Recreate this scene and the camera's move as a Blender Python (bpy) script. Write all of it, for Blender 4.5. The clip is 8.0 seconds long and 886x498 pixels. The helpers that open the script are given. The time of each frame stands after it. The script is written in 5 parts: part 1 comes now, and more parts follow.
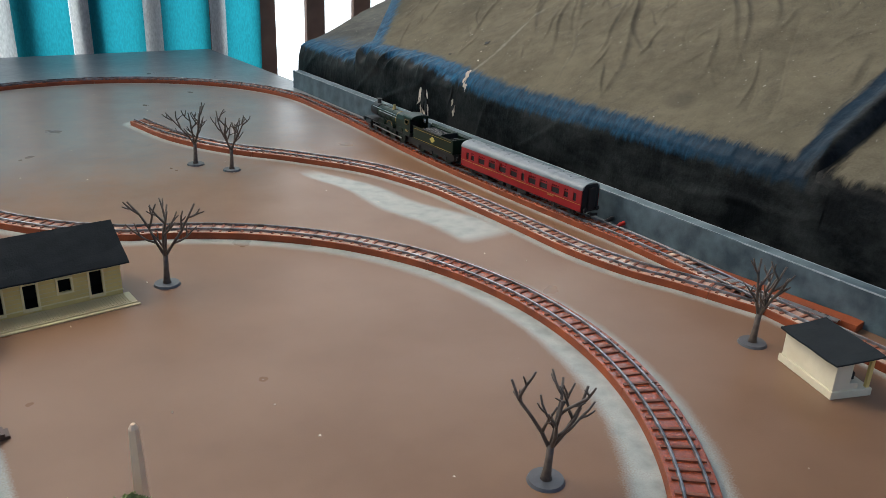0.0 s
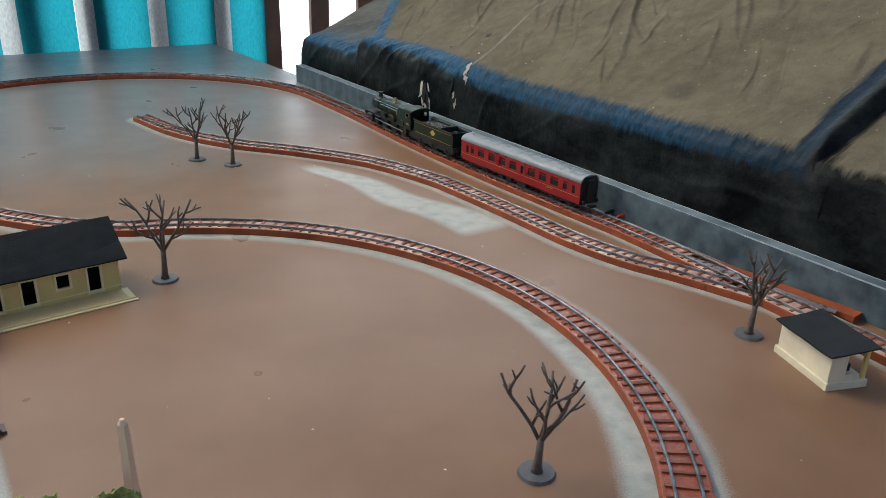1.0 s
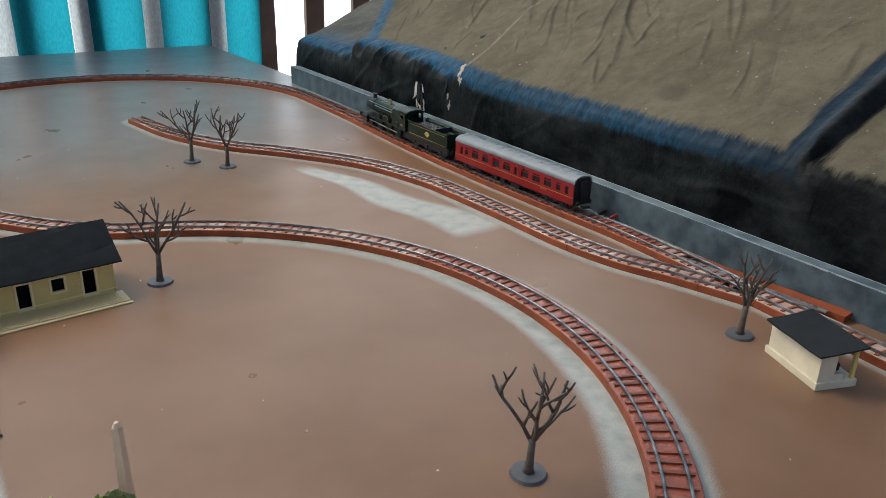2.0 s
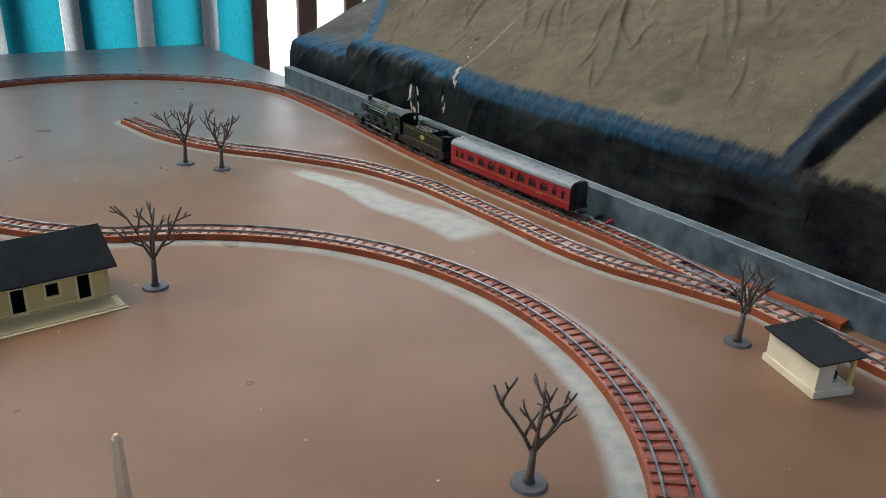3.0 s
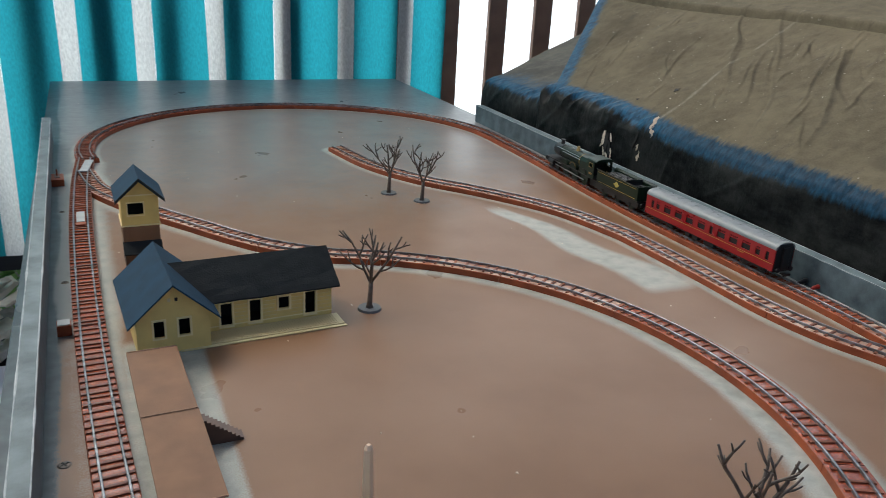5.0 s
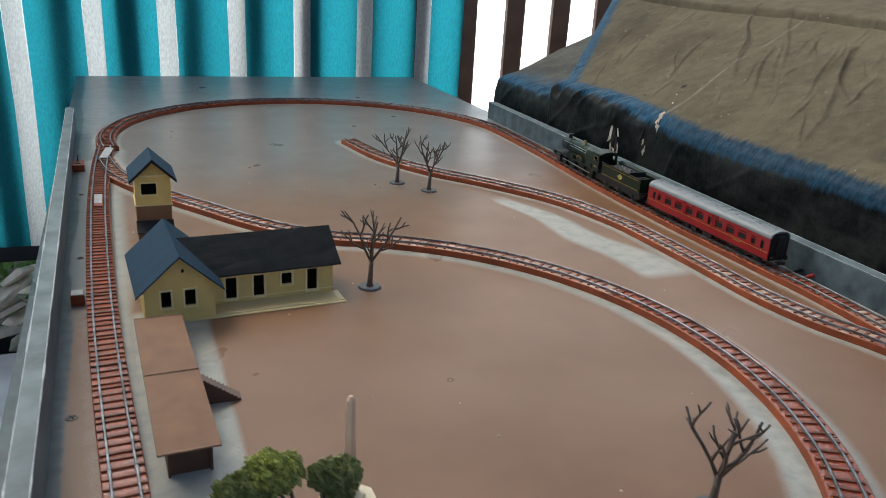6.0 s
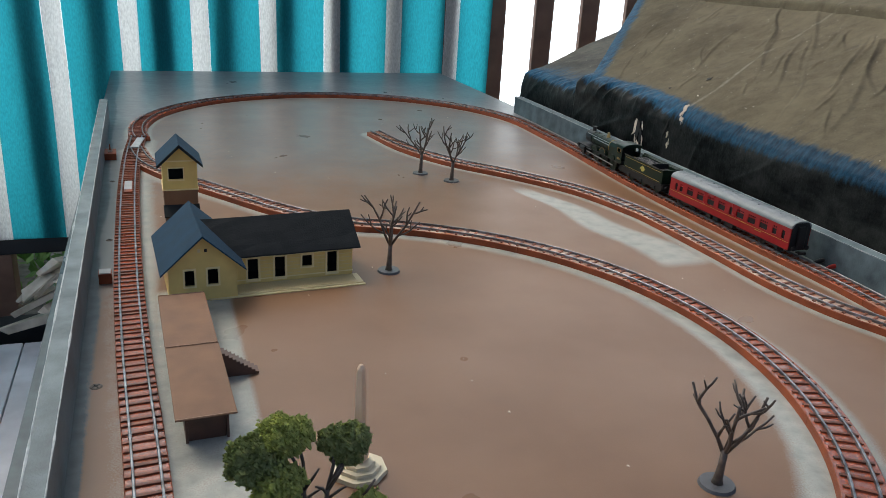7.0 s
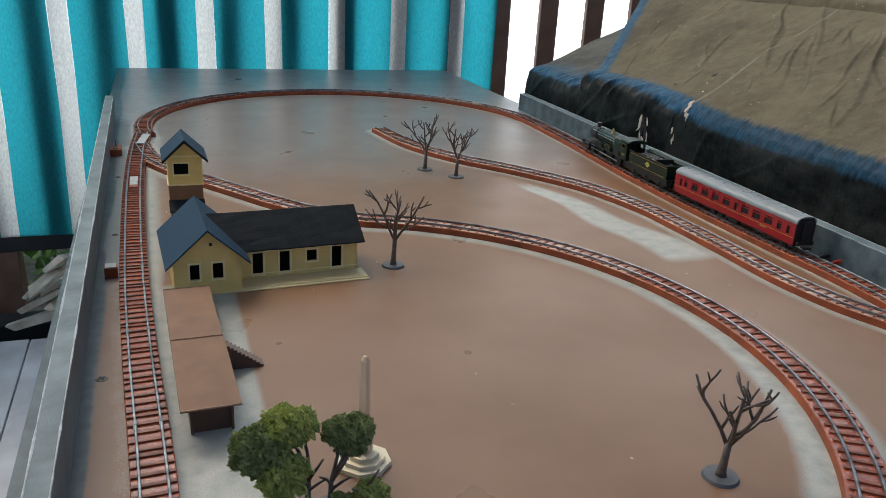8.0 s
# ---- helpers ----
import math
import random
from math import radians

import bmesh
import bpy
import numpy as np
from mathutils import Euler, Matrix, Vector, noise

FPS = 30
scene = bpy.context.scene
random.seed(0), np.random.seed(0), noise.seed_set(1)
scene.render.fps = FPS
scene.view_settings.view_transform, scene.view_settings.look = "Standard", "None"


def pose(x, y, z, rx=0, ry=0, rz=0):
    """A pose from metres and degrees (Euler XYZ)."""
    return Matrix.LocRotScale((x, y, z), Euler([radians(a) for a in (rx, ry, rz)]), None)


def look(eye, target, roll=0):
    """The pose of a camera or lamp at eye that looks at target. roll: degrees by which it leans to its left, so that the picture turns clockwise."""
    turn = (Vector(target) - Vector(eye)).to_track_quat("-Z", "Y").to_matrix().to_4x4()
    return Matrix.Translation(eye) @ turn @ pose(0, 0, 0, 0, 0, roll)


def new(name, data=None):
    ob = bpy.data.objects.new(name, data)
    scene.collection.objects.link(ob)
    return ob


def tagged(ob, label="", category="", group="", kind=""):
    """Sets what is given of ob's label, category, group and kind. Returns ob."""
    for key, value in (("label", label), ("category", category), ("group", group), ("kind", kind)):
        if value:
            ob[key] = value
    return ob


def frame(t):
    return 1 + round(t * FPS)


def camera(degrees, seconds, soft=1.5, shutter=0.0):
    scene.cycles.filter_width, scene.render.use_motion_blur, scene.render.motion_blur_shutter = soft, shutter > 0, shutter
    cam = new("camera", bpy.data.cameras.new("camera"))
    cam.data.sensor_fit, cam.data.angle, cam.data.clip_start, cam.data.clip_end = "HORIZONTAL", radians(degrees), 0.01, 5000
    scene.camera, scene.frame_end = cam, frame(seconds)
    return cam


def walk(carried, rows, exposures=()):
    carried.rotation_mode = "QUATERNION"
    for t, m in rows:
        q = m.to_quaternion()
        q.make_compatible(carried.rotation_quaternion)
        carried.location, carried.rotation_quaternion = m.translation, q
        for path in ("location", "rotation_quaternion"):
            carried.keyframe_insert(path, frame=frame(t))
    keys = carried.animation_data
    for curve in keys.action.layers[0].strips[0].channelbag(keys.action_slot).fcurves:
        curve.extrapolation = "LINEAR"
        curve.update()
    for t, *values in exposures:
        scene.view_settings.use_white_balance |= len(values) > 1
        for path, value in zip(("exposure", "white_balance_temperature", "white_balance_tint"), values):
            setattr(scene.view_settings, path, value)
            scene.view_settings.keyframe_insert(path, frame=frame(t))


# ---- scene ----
cam = camera(58.5, 8.0, soft=0.8, shutter=0.6)
PATH = [
    (0, (0.125, 0.044, 0.362), (1.222, 1.549, -0.369), 2.4),
    (0.5, (0.129, 0.043, 0.366), (1.216, 1.547, -0.38), 2.1),
    (1, (0.137, 0.035, 0.364), (1.209, 1.548, -0.385), 1.7),
    (1.5, (0.138, 0.029, 0.365), (1.212, 1.541, -0.383), 1.6),
    (3, (0.134, 0.039, 0.374), (1.232, 1.531, -0.378), 2.1),
    (3.5, (0.127, 0.045, 0.372), (1.238, 1.532, -0.374), 2.4),
    (3.8, (0.119, 0.046, 0.377), (1.203, 1.552, -0.372), 2.5),
    (4, (0.107, 0.051, 0.38), (1.119, 1.606, -0.368), 2.5),
    (4.2, (0.092, 0.057, 0.381), (1.042, 1.653, -0.36), 2.6),
    (4.5, (0.069, 0.047, 0.399), (0.938, 1.693, -0.333), 3.1),
    (4.7, (0.066, 0.054, 0.395), (0.894, 1.73, -0.316), 3.2),
    (5.8, (0.068, 0.012, 0.377), (0.811, 1.747, -0.285), 3.3),
    (6, (0.078, 0.002, 0.374), (0.813, 1.735, -0.303), 3.5),
    (6.5, (0.089, -0.01, 0.361), (0.777, 1.742, -0.314), 3.6),
    (7, (0.086, -0.021, 0.361), (0.749, 1.739, -0.318), 3.3),
    (7.5, (0.085, -0.024, 0.355), (0.744, 1.74, -0.321), 3.3),
    (8, (0.086, -0.024, 0.357), (0.737, 1.739, -0.326), 3.2),
]
EXPOSURES = [(0.0, 0.40, 6100, 4), (3.5, 0.40, 6100, 4), (4.6, 0.33, 6200, 4), (8.0, 0.29, 6250, 5)]
walk(cam, [(t, look(e, q, r)) for t, e, q, r in PATH], EXPOSURES)

# ---------------------------------------------------------------- light
world = bpy.data.worlds.new("sky")
scene.world = world
world.use_nodes = True
wn = world.node_tree
sky = wn.nodes.new("ShaderNodeTexSky")
sky.sky_type = "NISHITA"
sky.sun_disc = False
sky.sun_elevation = radians(50)
sky.sun_rotation = radians(-30)
sky.air_density, sky.dust_density, sky.ozone_density = 0.8, 6.0, 0.6
wn.links.new(sky.outputs[0], wn.nodes["Background"].inputs[0])
wn.nodes["Background"].inputs[1].default_value = 0.15
sun_data = bpy.data.lights.new("sun", "SUN")
sun_data.energy, sun_data.angle, sun_data.color = 0.55, radians(40), (1.0, 0.97, 0.92)
sun = new("sun", sun_data)
sun.matrix_world = look((0, 0, 5), (0.5, -0.87, 5 - 1.2))


# ---------------------------------------------------------------- materials
def mat(name, a, b=None, scale=60.0, rough=0.6, bump=0.15, grain=900.0, metal=0.0, vary=0.0, spec=0.5):
    """Two-tone procedural paint, plastic, wood or metal with stains and fine grain."""
    m = bpy.data.materials.new(name)
    m.use_nodes = True
    t = m.node_tree
    p = t.nodes["Principled BSDF"]
    b = b or tuple(c * 0.75 for c in a)
    co = t.nodes.new("ShaderNodeTexCoord")
    n = t.nodes.new("ShaderNodeTexNoise")
    n.inputs["Scale"].default_value, n.inputs["Detail"].default_value = scale, 5
    t.links.new(co.outputs["Object"], n.inputs["Vector"])
    ramp = t.nodes.new("ShaderNodeValToRGB")
    ramp.color_ramp.elements[0].position, ramp.color_ramp.elements[1].position = 0.32, 0.68
    ramp.color_ramp.elements[0].color, ramp.color_ramp.elements[1].color = (*b, 1), (*a, 1)
    t.links.new(n.outputs[0], ramp.inputs[0])
    col = ramp.outputs[0]
    if vary:
        info = t.nodes.new("ShaderNodeObjectInfo")
        hsv = t.nodes.new("ShaderNodeHueSaturation")
        mr = t.nodes.new("ShaderNodeMapRange")
        mr.inputs[3].default_value, mr.inputs[4].default_value = 1 - vary, 1 + vary
        t.links.new(info.outputs["Random"], mr.inputs[0])
        t.links.new(mr.outputs[0], hsv.inputs["Value"])
        t.links.new(col, hsv.inputs["Color"])
        col = hsv.outputs[0]
    t.links.new(col, p.inputs["Base Color"])
    g = t.nodes.new("ShaderNodeTexNoise")
    g.inputs["Scale"].default_value, g.inputs["Detail"].default_value = grain, 3
    t.links.new(co.outputs["Object"], g.inputs["Vector"])
    rr = t.nodes.new("ShaderNodeMapRange")
    rr.inputs[3].default_value, rr.inputs[4].default_value = max(rough - 0.12, 0.03), min(rough + 0.12, 1)
    t.links.new(n.outputs[0], rr.inputs[0])
    t.links.new(rr.outputs[0], p.inputs["Roughness"])
    p.inputs["Metallic"].default_value = metal
    p.inputs["Specular IOR Level"].default_value = spec
    if bump:
        bp = t.nodes.new("ShaderNodeBump")
        bp.inputs["Strength"].default_value, bp.inputs["Distance"].default_value = bump, 0.0006
        t.links.new(g.outputs[0], bp.inputs["Height"])
        t.links.new(bp.outputs[0], p.inputs["Normal"])
    return m


ROADBED = mat("red_brown_plastic", (0.33, 0.078, 0.026), (0.21, 0.050, 0.019), 40, 0.5, 0.3, 1200, spec=0.3)
ROADTOP = mat("glossy_red_brown_plastic", (0.37, 0.070, 0.020), (0.23, 0.044, 0.015), 520, 0.17, 0.35, 900, spec=0.8)
ROADPALE = mat("pale_roadbed_top", (0.68, 0.52, 0.41), (0.36, 0.105, 0.045), 38, 0.22, 0.3, 900, spec=0.8)
SLEEPER = mat("dark_brown_sleeper", (0.27, 0.092, 0.048), (0.165, 0.056, 0.032), 200, 0.5, 0.3, 1500, vary=0.3, spec=0.3)
RAIL = mat("grey_steel_rail", (0.30, 0.32, 0.345), (0.085, 0.082, 0.082), 70, 0.36, 0.2, 1500, metal=0.8)
CREAM = mat("cream_plastic", (0.80, 0.60, 0.21), (0.70, 0.515, 0.18), 45, 0.55, 0.2)
CREAMLIGHT = mat("pale_cream_plastic", (0.72, 0.59, 0.33), (0.62, 0.50, 0.27), 50, 0.5, 0.2)
BEIGE = mat("beige_plastic", (0.88, 0.64, 0.44), (0.80, 0.57, 0.38), 60, 0.5, 0.2)
TRIM = mat("cream_moulding", (0.88, 0.72, 0.38), (0.80, 0.64, 0.32), 60, 0.5, 0.2)
IVORY = mat("ivory_plastic", (0.80, 0.71, 0.52), (0.70, 0.61, 0.43), 50, 0.5, 0.25)
SLATE = mat("black_card_roof", (0.022, 0.026, 0.028), (0.013, 0.016, 0.018), 70, 0.8, 0.5, 600, spec=0.25)
BLUEROOF = mat("blue_grey_roof", (0.020, 0.052, 0.090), (0.013, 0.036, 0.064), 50, 0.75, 0.3, 700, spec=0.15)
BROWNPLASTIC = mat("brown_plastic", (0.245, 0.135, 0.080), (0.195, 0.105, 0.062), 40, 0.6, 0.2, spec=0.25)
PALEBROWN = mat("rough_brown_edge", (0.36, 0.22, 0.14), (0.25, 0.14, 0.085), 300, 0.7, 0.4, 900)
DARKBROWN = mat("dark_brown_plastic", (0.125, 0.062, 0.042), (0.085, 0.043, 0.030), 60, 0.5, 0.2)
DARK = mat("dark_interior", (0.012, 0.011, 0.010), (0.008, 0.008, 0.008), 40, 0.7, 0.1)
TREEBROWN = mat("bare_tree_plastic", (0.15, 0.115, 0.09), (0.075, 0.055, 0.042), 150, 0.5, 0.3, 1500)
TREEBASE = mat("tree_base_plastic", (0.11, 0.11, 0.115), (0.075, 0.075, 0.08), 120, 0.45, 0.2)
WALLPAINT = mat("grey_blue_edging_paint", (0.140, 0.192, 0.212), (0.036, 0.057, 0.070), 30, 0.45, 0.5, 400)
WALLTOP = mat("worn_grey_edge", (0.165, 0.215, 0.230), (0.050, 0.078, 0.094), 34, 0.5, 0.4, 500)
GREEN = mat("loco_green", (0.009, 0.022, 0.011), (0.006, 0.015, 0.008), 80, 0.34, 0.05, spec=0.35)
BLACK = mat("black_plastic", (0.014, 0.014, 0.015), (0.009, 0.009, 0.010), 90, 0.4, 0.1)
GOLD = mat("gold_lining", (0.5, 0.32, 0.06), (0.4, 0.26, 0.05), 80, 0.4, 0)
BRASS = mat("brass_trim", (0.55, 0.36, 0.14), None, 80, 0.3, 0, metal=0.9)
STEEL = mat("bright_steel", (0.55, 0.55, 0.56), None, 80, 0.3, 0, metal=0.9)
CRIMSON = mat("crimson_plastic", (0.30, 0.010, 0.014), (0.25, 0.008, 0.012), 30, 0.3, 0.05)
COACHROOF = mat("grey_coach_roof", (0.20, 0.22, 0.23), (0.16, 0.175, 0.185), 40, 0.4, 0.1)
COAL = mat("coal", (0.03, 0.03, 0.032), (0.012, 0.012, 0.013), 400, 0.45, 1.0, 700)
WHITEPAINT = mat("white_plastic", (0.46, 0.48, 0.48), (0.33, 0.35, 0.355), 60, 0.45, 0.1)
TIMBER = mat("brown_stained_timber", (0.27, 0.15, 0.10), (0.18, 0.095, 0.062), 12, 0.55, 0.5, 90)
BLACKTIMBER = mat("black_timber", (0.02, 0.022, 0.024), (0.012, 0.013, 0.015), 14, 0.5, 0.4, 80)
DECK = mat("weathered_white_decking", (0.80, 0.79, 0.81), (0.52, 0.50, 0.51), 7, 0.5, 0.4, 60, vary=0.1)
CHIPPED = mat("chipped_pale_edge", (0.50, 0.54, 0.55), (0.30, 0.34, 0.36), 120, 0.6, 0.4, 700)
BLOCKER = mat("pale_blocker_paint", (0.55, 0.50, 0.43), (0.46, 0.42, 0.36), 5, 0.7, 0.2, 60)
STONE = mat("grey_gravel", (0.30, 0.30, 0.29), (0.16, 0.16, 0.155), 30, 0.85, 0.6, 200)
SCRAP = mat("weathered_scrap_wood", (0.78, 0.70, 0.57), (0.42, 0.35, 0.26), 14, 0.75, 0.5, 100, vary=0.3)
LEAFDARK = mat("dark_foam_foliage", (0.50, 0.54, 0.24), (0.25, 0.29, 0.11), 160, 0.85, 0.6, 900)
LEAF = mat("green_foam_foliage", (0.72, 0.74, 0.27), (0.38, 0.43, 0.13), 160, 0.85, 0.6, 900)
for foam in (LEAFDARK, LEAF):
    ft = foam.node_tree
    through_light = ft.nodes.new("ShaderNodeBsdfTranslucent")
    ft.links.new(ft.nodes["Principled BSDF"].inputs["Base Color"].links[0].from_socket, through_light.inputs[0])
    blend = ft.nodes.new("ShaderNodeMixShader")
    blend.inputs[0].default_value = 0.5
    ft.links.new(ft.nodes["Principled BSDF"].outputs[0], blend.inputs[1])
    ft.links.new(through_light.outputs[0], blend.inputs[2])
    ft.links.new(blend.outputs[0], ft.nodes["Material Output"].inputs[0])
HEDGE = mat("garden_leaves", (0.24, 0.44, 0.12), (0.09, 0.22, 0.05), 20, 0.6, 0.2, 60)
REDWIRE = mat("red_plastic_clip", (0.5, 0.03, 0.02), None, 60, 0.4, 0)
CARPAPER = mat("white_emblem", (0.6, 0.5, 0.12), None, 60, 0.4, 0)


# ---------------------------------------------------------------- builders
def mesh_of(name, bm, material, smooth=False):
    me = bpy.data.meshes.new(name)
    bm.to_mesh(me)
    bm.free()
    if material:
        me.materials.append(material)
    if smooth:
        for f in me.polygons:
            f.use_smooth = True
    return me


def part(name, bm, material, parent, label="", smooth=False):
    me = bm if isinstance(bm, bpy.types.Mesh) else mesh_of(name, bm, material, smooth)
    ob = new(name, me)
    ob.parent = parent
    if label:
        ob["label"] = label
    return ob


def thing(name, label, category, m=None, group="", kind=""):
    ob = new(name)
    ob.empty_display_size = 0.02
    if m is not None:
        ob.matrix_basis = m
    return tagged(ob, label, category, group, kind)


def box(bm, x0, y0, z0, x1, y1, z1, m=None, bevel=0.0):
    r = bmesh.ops.create_cube(bm, size=1.0)
    vs = r["verts"]
    bmesh.ops.scale(bm, vec=(x1 - x0, y1 - y0, z1 - z0), verts=vs)
    bmesh.ops.translate(bm, vec=((x0 + x1) / 2, (y0 + y1) / 2, (z0 + z1) / 2), verts=vs)
    if bevel:
        es = list({e for v in vs for e in v.link_edges})
        r2 = bmesh.ops.bevel(bm, geom=es, offset=bevel, segments=2, profile=0.6, affect="EDGES")
        vs = list({v for f in r2["faces"] for v in f.verts} | {v for v in vs if v.is_valid})
    if m is not None:
        bmesh.ops.transform(bm, matrix=m, verts=vs)
    return vs


def one_box(*a, **k):
    bm = bmesh.new()
    box(bm, *a, **k)
    return bm


def cyl(bm, r0, r1, depth, m, seg=20):
    """A cone or cylinder from z = 0 to depth, in the pose m."""
    r = bmesh.ops.create_cone(bm, cap_ends=True, segments=seg, radius1=r0, radius2=r1, depth=depth)
    bmesh.ops.transform(bm, matrix=m @ Matrix.Translation((0, 0, depth / 2)), verts=r["verts"])
    return r["verts"]


def one_cyl(r0, r1, depth, m, seg=20):
    bm = bmesh.new()
    cyl(bm, r0, r1, depth, m, seg)
    return bm


def prism(bm, outline, depth, m=None):
    """An outline in the xz plane, pushed along +y by depth."""
    a = [bm.verts.new((x, 0, z)) for x, z in outline]
    b = [bm.verts.new((x, depth, z)) for x, z in outline]
    k = len(a)
    bm.faces.new(a)
    bm.faces.new(b[::-1])
    for i in range(k):
        bm.faces.new((a[i], b[i], b[(i + 1) % k], a[(i + 1) % k]))
    bmesh.ops.recalc_face_normals(bm, faces=bm.faces)
    if m is not None:
        bmesh.ops.transform(bm, matrix=m, verts=a + b)


def one_prism(outline, depth, m=None):
    bm = bmesh.new()
    prism(bm, outline, depth, m)
    return bm


def pierced(bm, w, h, t, holes, m=None):
    """A wall of width w (x), height h (z), thickness t (+y), with openings through it."""
    xs = sorted({0, w, *(v for q in holes for v in (q[0], q[2]))})
    zs = sorted({0, h, *(v for q in holes for v in (q[1], q[3]))})
    nx, nz = len(xs) - 1, len(zs) - 1
    solid = {}
    for i in range(nx):
        for j in range(nz):
            cx, cz = (xs[i] + xs[i + 1]) / 2, (zs[j] + zs[j + 1]) / 2
            solid[i, j] = not any(q[0] < cx < q[2] and q[1] < cz < q[3] for q in holes)
    made = {}

    def v(i, j, k):
        if (i, j, k) not in made:
            made[i, j, k] = bm.verts.new((xs[i], k * t, zs[j]))
        return made[i, j, k]

    for (i, j), s in solid.items():
        if not s:
            continue
        bm.faces.new((v(i, j, 0), v(i + 1, j, 0), v(i + 1, j + 1, 0), v(i, j + 1, 0)))
        bm.faces.new((v(i, j, 1), v(i, j + 1, 1), v(i + 1, j + 1, 1), v(i + 1, j, 1)))
        for di, dj, e in ((-1, 0, ((i, j), (i, j + 1))), (1, 0, ((i + 1, j + 1), (i + 1, j))), (0, -1, ((i + 1, j), (i, j))), (0, 1, ((i, j + 1), (i + 1, j + 1)))):
            if not solid.get((i + di, j + dj), False):
                (a, b), (c, d) = e
                bm.faces.new((v(a, b, 0), v(c, d, 0), v(c, d, 1), v(a, b, 1)))
    if m is not None:
        bmesh.ops.transform(bm, matrix=m, verts=list(made.values()))


def one_pierced(*a, **k):
    bm = bmesh.new()
    pierced(bm, *a, **k)
    return bm


def surround(bm, q, w, d, y, m=None):
    """A raised frame of bar width w and depth d round the opening q, in front of the plane y."""
    x0, z0, x1, z1 = q
    for b in ((x0 - w, z0 - w, x1 + w, z0), (x0 - w, z1, x1 + w, z1 + w), (x0 - w, z0, x0, z1), (x1, z0, x1 + w, z1)):
        box(bm, b[0], y - d, b[1], b[2], y + 0.0004, b[3], m)


def tube(bm, points, radii, seg=7):
    """A tapered tube along points."""
    rings = []
    for i, p in enumerate(points):
        d = (points[min(i + 1, len(points) - 1)] - points[max(i - 1, 0)]).normalized()
        u = d.orthogonal().normalized()
        w = d.cross(u)
        rings.append([bm.verts.new(p + radii[i] * (math.cos(a) * u + math.sin(a) * w)) for a in (2 * math.pi * k / seg for k in range(seg))])
    for a, b in zip(rings, rings[1:]):
        best = min(range(seg), key=lambda s: sum((a[k].co - b[(k + s) % seg].co).length for k in range(seg)))
        for k in range(seg):
            bm.faces.new((a[k], a[(k + 1) % seg], b[(k + 1 + best) % seg], b[(k + best) % seg]))
    bm.faces.new(rings[0][::-1])
    bm.faces.new(rings[-1])


def smooth_line(points, step=0.004):
    """A Catmull-Rom curve through points, at even steps."""
    p = np.array(points, float)
    p = np.vstack([2 * p[0] - p[1], p, 2 * p[-1] - p[-2]])
    out = []
    for i in range(1, len(p) - 2):
        for s in np.linspace(0, 1, 40, endpoint=False):
            a, b, c, d = p[i - 1], p[i], p[i + 1], p[i + 2]
            out.append(0.5 * (2 * b + (c - a) * s + (2 * a - 5 * b + 4 * c - d) * s ** 2 + (3 * b - a - 3 * c + d) * s ** 3))
    out.append(p[-2])
    return even(np.array(out), step)


def even(q, step=0.004):
    s = np.concatenate([[0], np.cumsum(np.linalg.norm(np.diff(q, axis=0), axis=1))])
    k = np.linspace(0, s[-1], max(2, int(s[-1] / step)))
    return np.stack([np.interp(k, s, q[:, i]) for i in range(2)], 1)


def arc(cx, cy, r, a0, a1):
    n = max(3, int(abs(radians(a1 - a0)) * r / 0.004))
    return [(cx + r * math.cos(radians(a)), cy + r * math.sin(radians(a))) for a in np.linspace(a0, a1, n)]


def normals(line):
    d = np.gradient(line, axis=0)
    d /= np.linalg.norm(d, axis=1)[:, None]
    return np.stack([-d[:, 1], d[:, 0]], 1)


# ---------------------------------------------------------------- plan of the tracks
LEFT_LINE = smooth_line([(0.088, -0.30), (0.074, 0.20), (0.065, 0.468), (0.053, 0.69), (0.045, 0.90), (0.040, 1.20), (0.042, 1.45), (0.050, 1.62)])
LOOP_LINE = even(np.array(arc(0.49, 1.69, 0.44, 190, 0) + [tuple(q) for q in smooth_line([(0.93, 1.68), (0.920, 1.46), (0.900, 1.20), (0.893, 1.0), (0.893, 0.80), (0.894, 0.68), (0.886, 0.56), (0.874, 0.45), (0.866, 0.34), (0.850, 0.20), (0.82, 0.05)])]))
SIDING_LINE = smooth_line([(0.534, 1.632), (0.561, 1.48), (0.616, 1.358), (0.694, 1.256), (0.768, 1.135), (0.802, 1.01), (0.809, 0.932), (0.812, 0.81), (0.812, 0.70), (0.824, 0.618), (0.846, 0.555), (0.870, 0.47)])
CURVE_LINE = even(np.array([tuple(q) for q in smooth_line([(0.047, 1.53), (0.066, 1.42), (0.108, 1.325), (0.158, 1.247), (0.197, 1.190), (0.243, 1.122), (0.287, 1.070), (0.345, 1.024)])][:-1] + arc(0.2154, 0.600, 0.441, 71.5, -75)))
BED_TOP = 0.0085
RAIL_TOP = 0.0118


def sweep(bm, line, section):
    """Sweeps an open list of (offset, height) points round a closed section along the line."""
    n = normals(line)
    rings = [[bm.verts.new((p[0] + q[0] * o, p[1] + q[1] * o, z)) for o, z in section] for p, q in zip(line, n)]
    k = len(section)
    for a, b in zip(rings, rings[1:]):
        for i in range(k):
            bm.faces.new((a[i], a[(i + 1) % k], b[(i + 1) % k], b[i]))
    bm.faces.new(rings[0][::-1])
    bm.faces.new(rings[-1])
    bmesh.ops.recalc_face_normals(bm, faces=bm.faces)


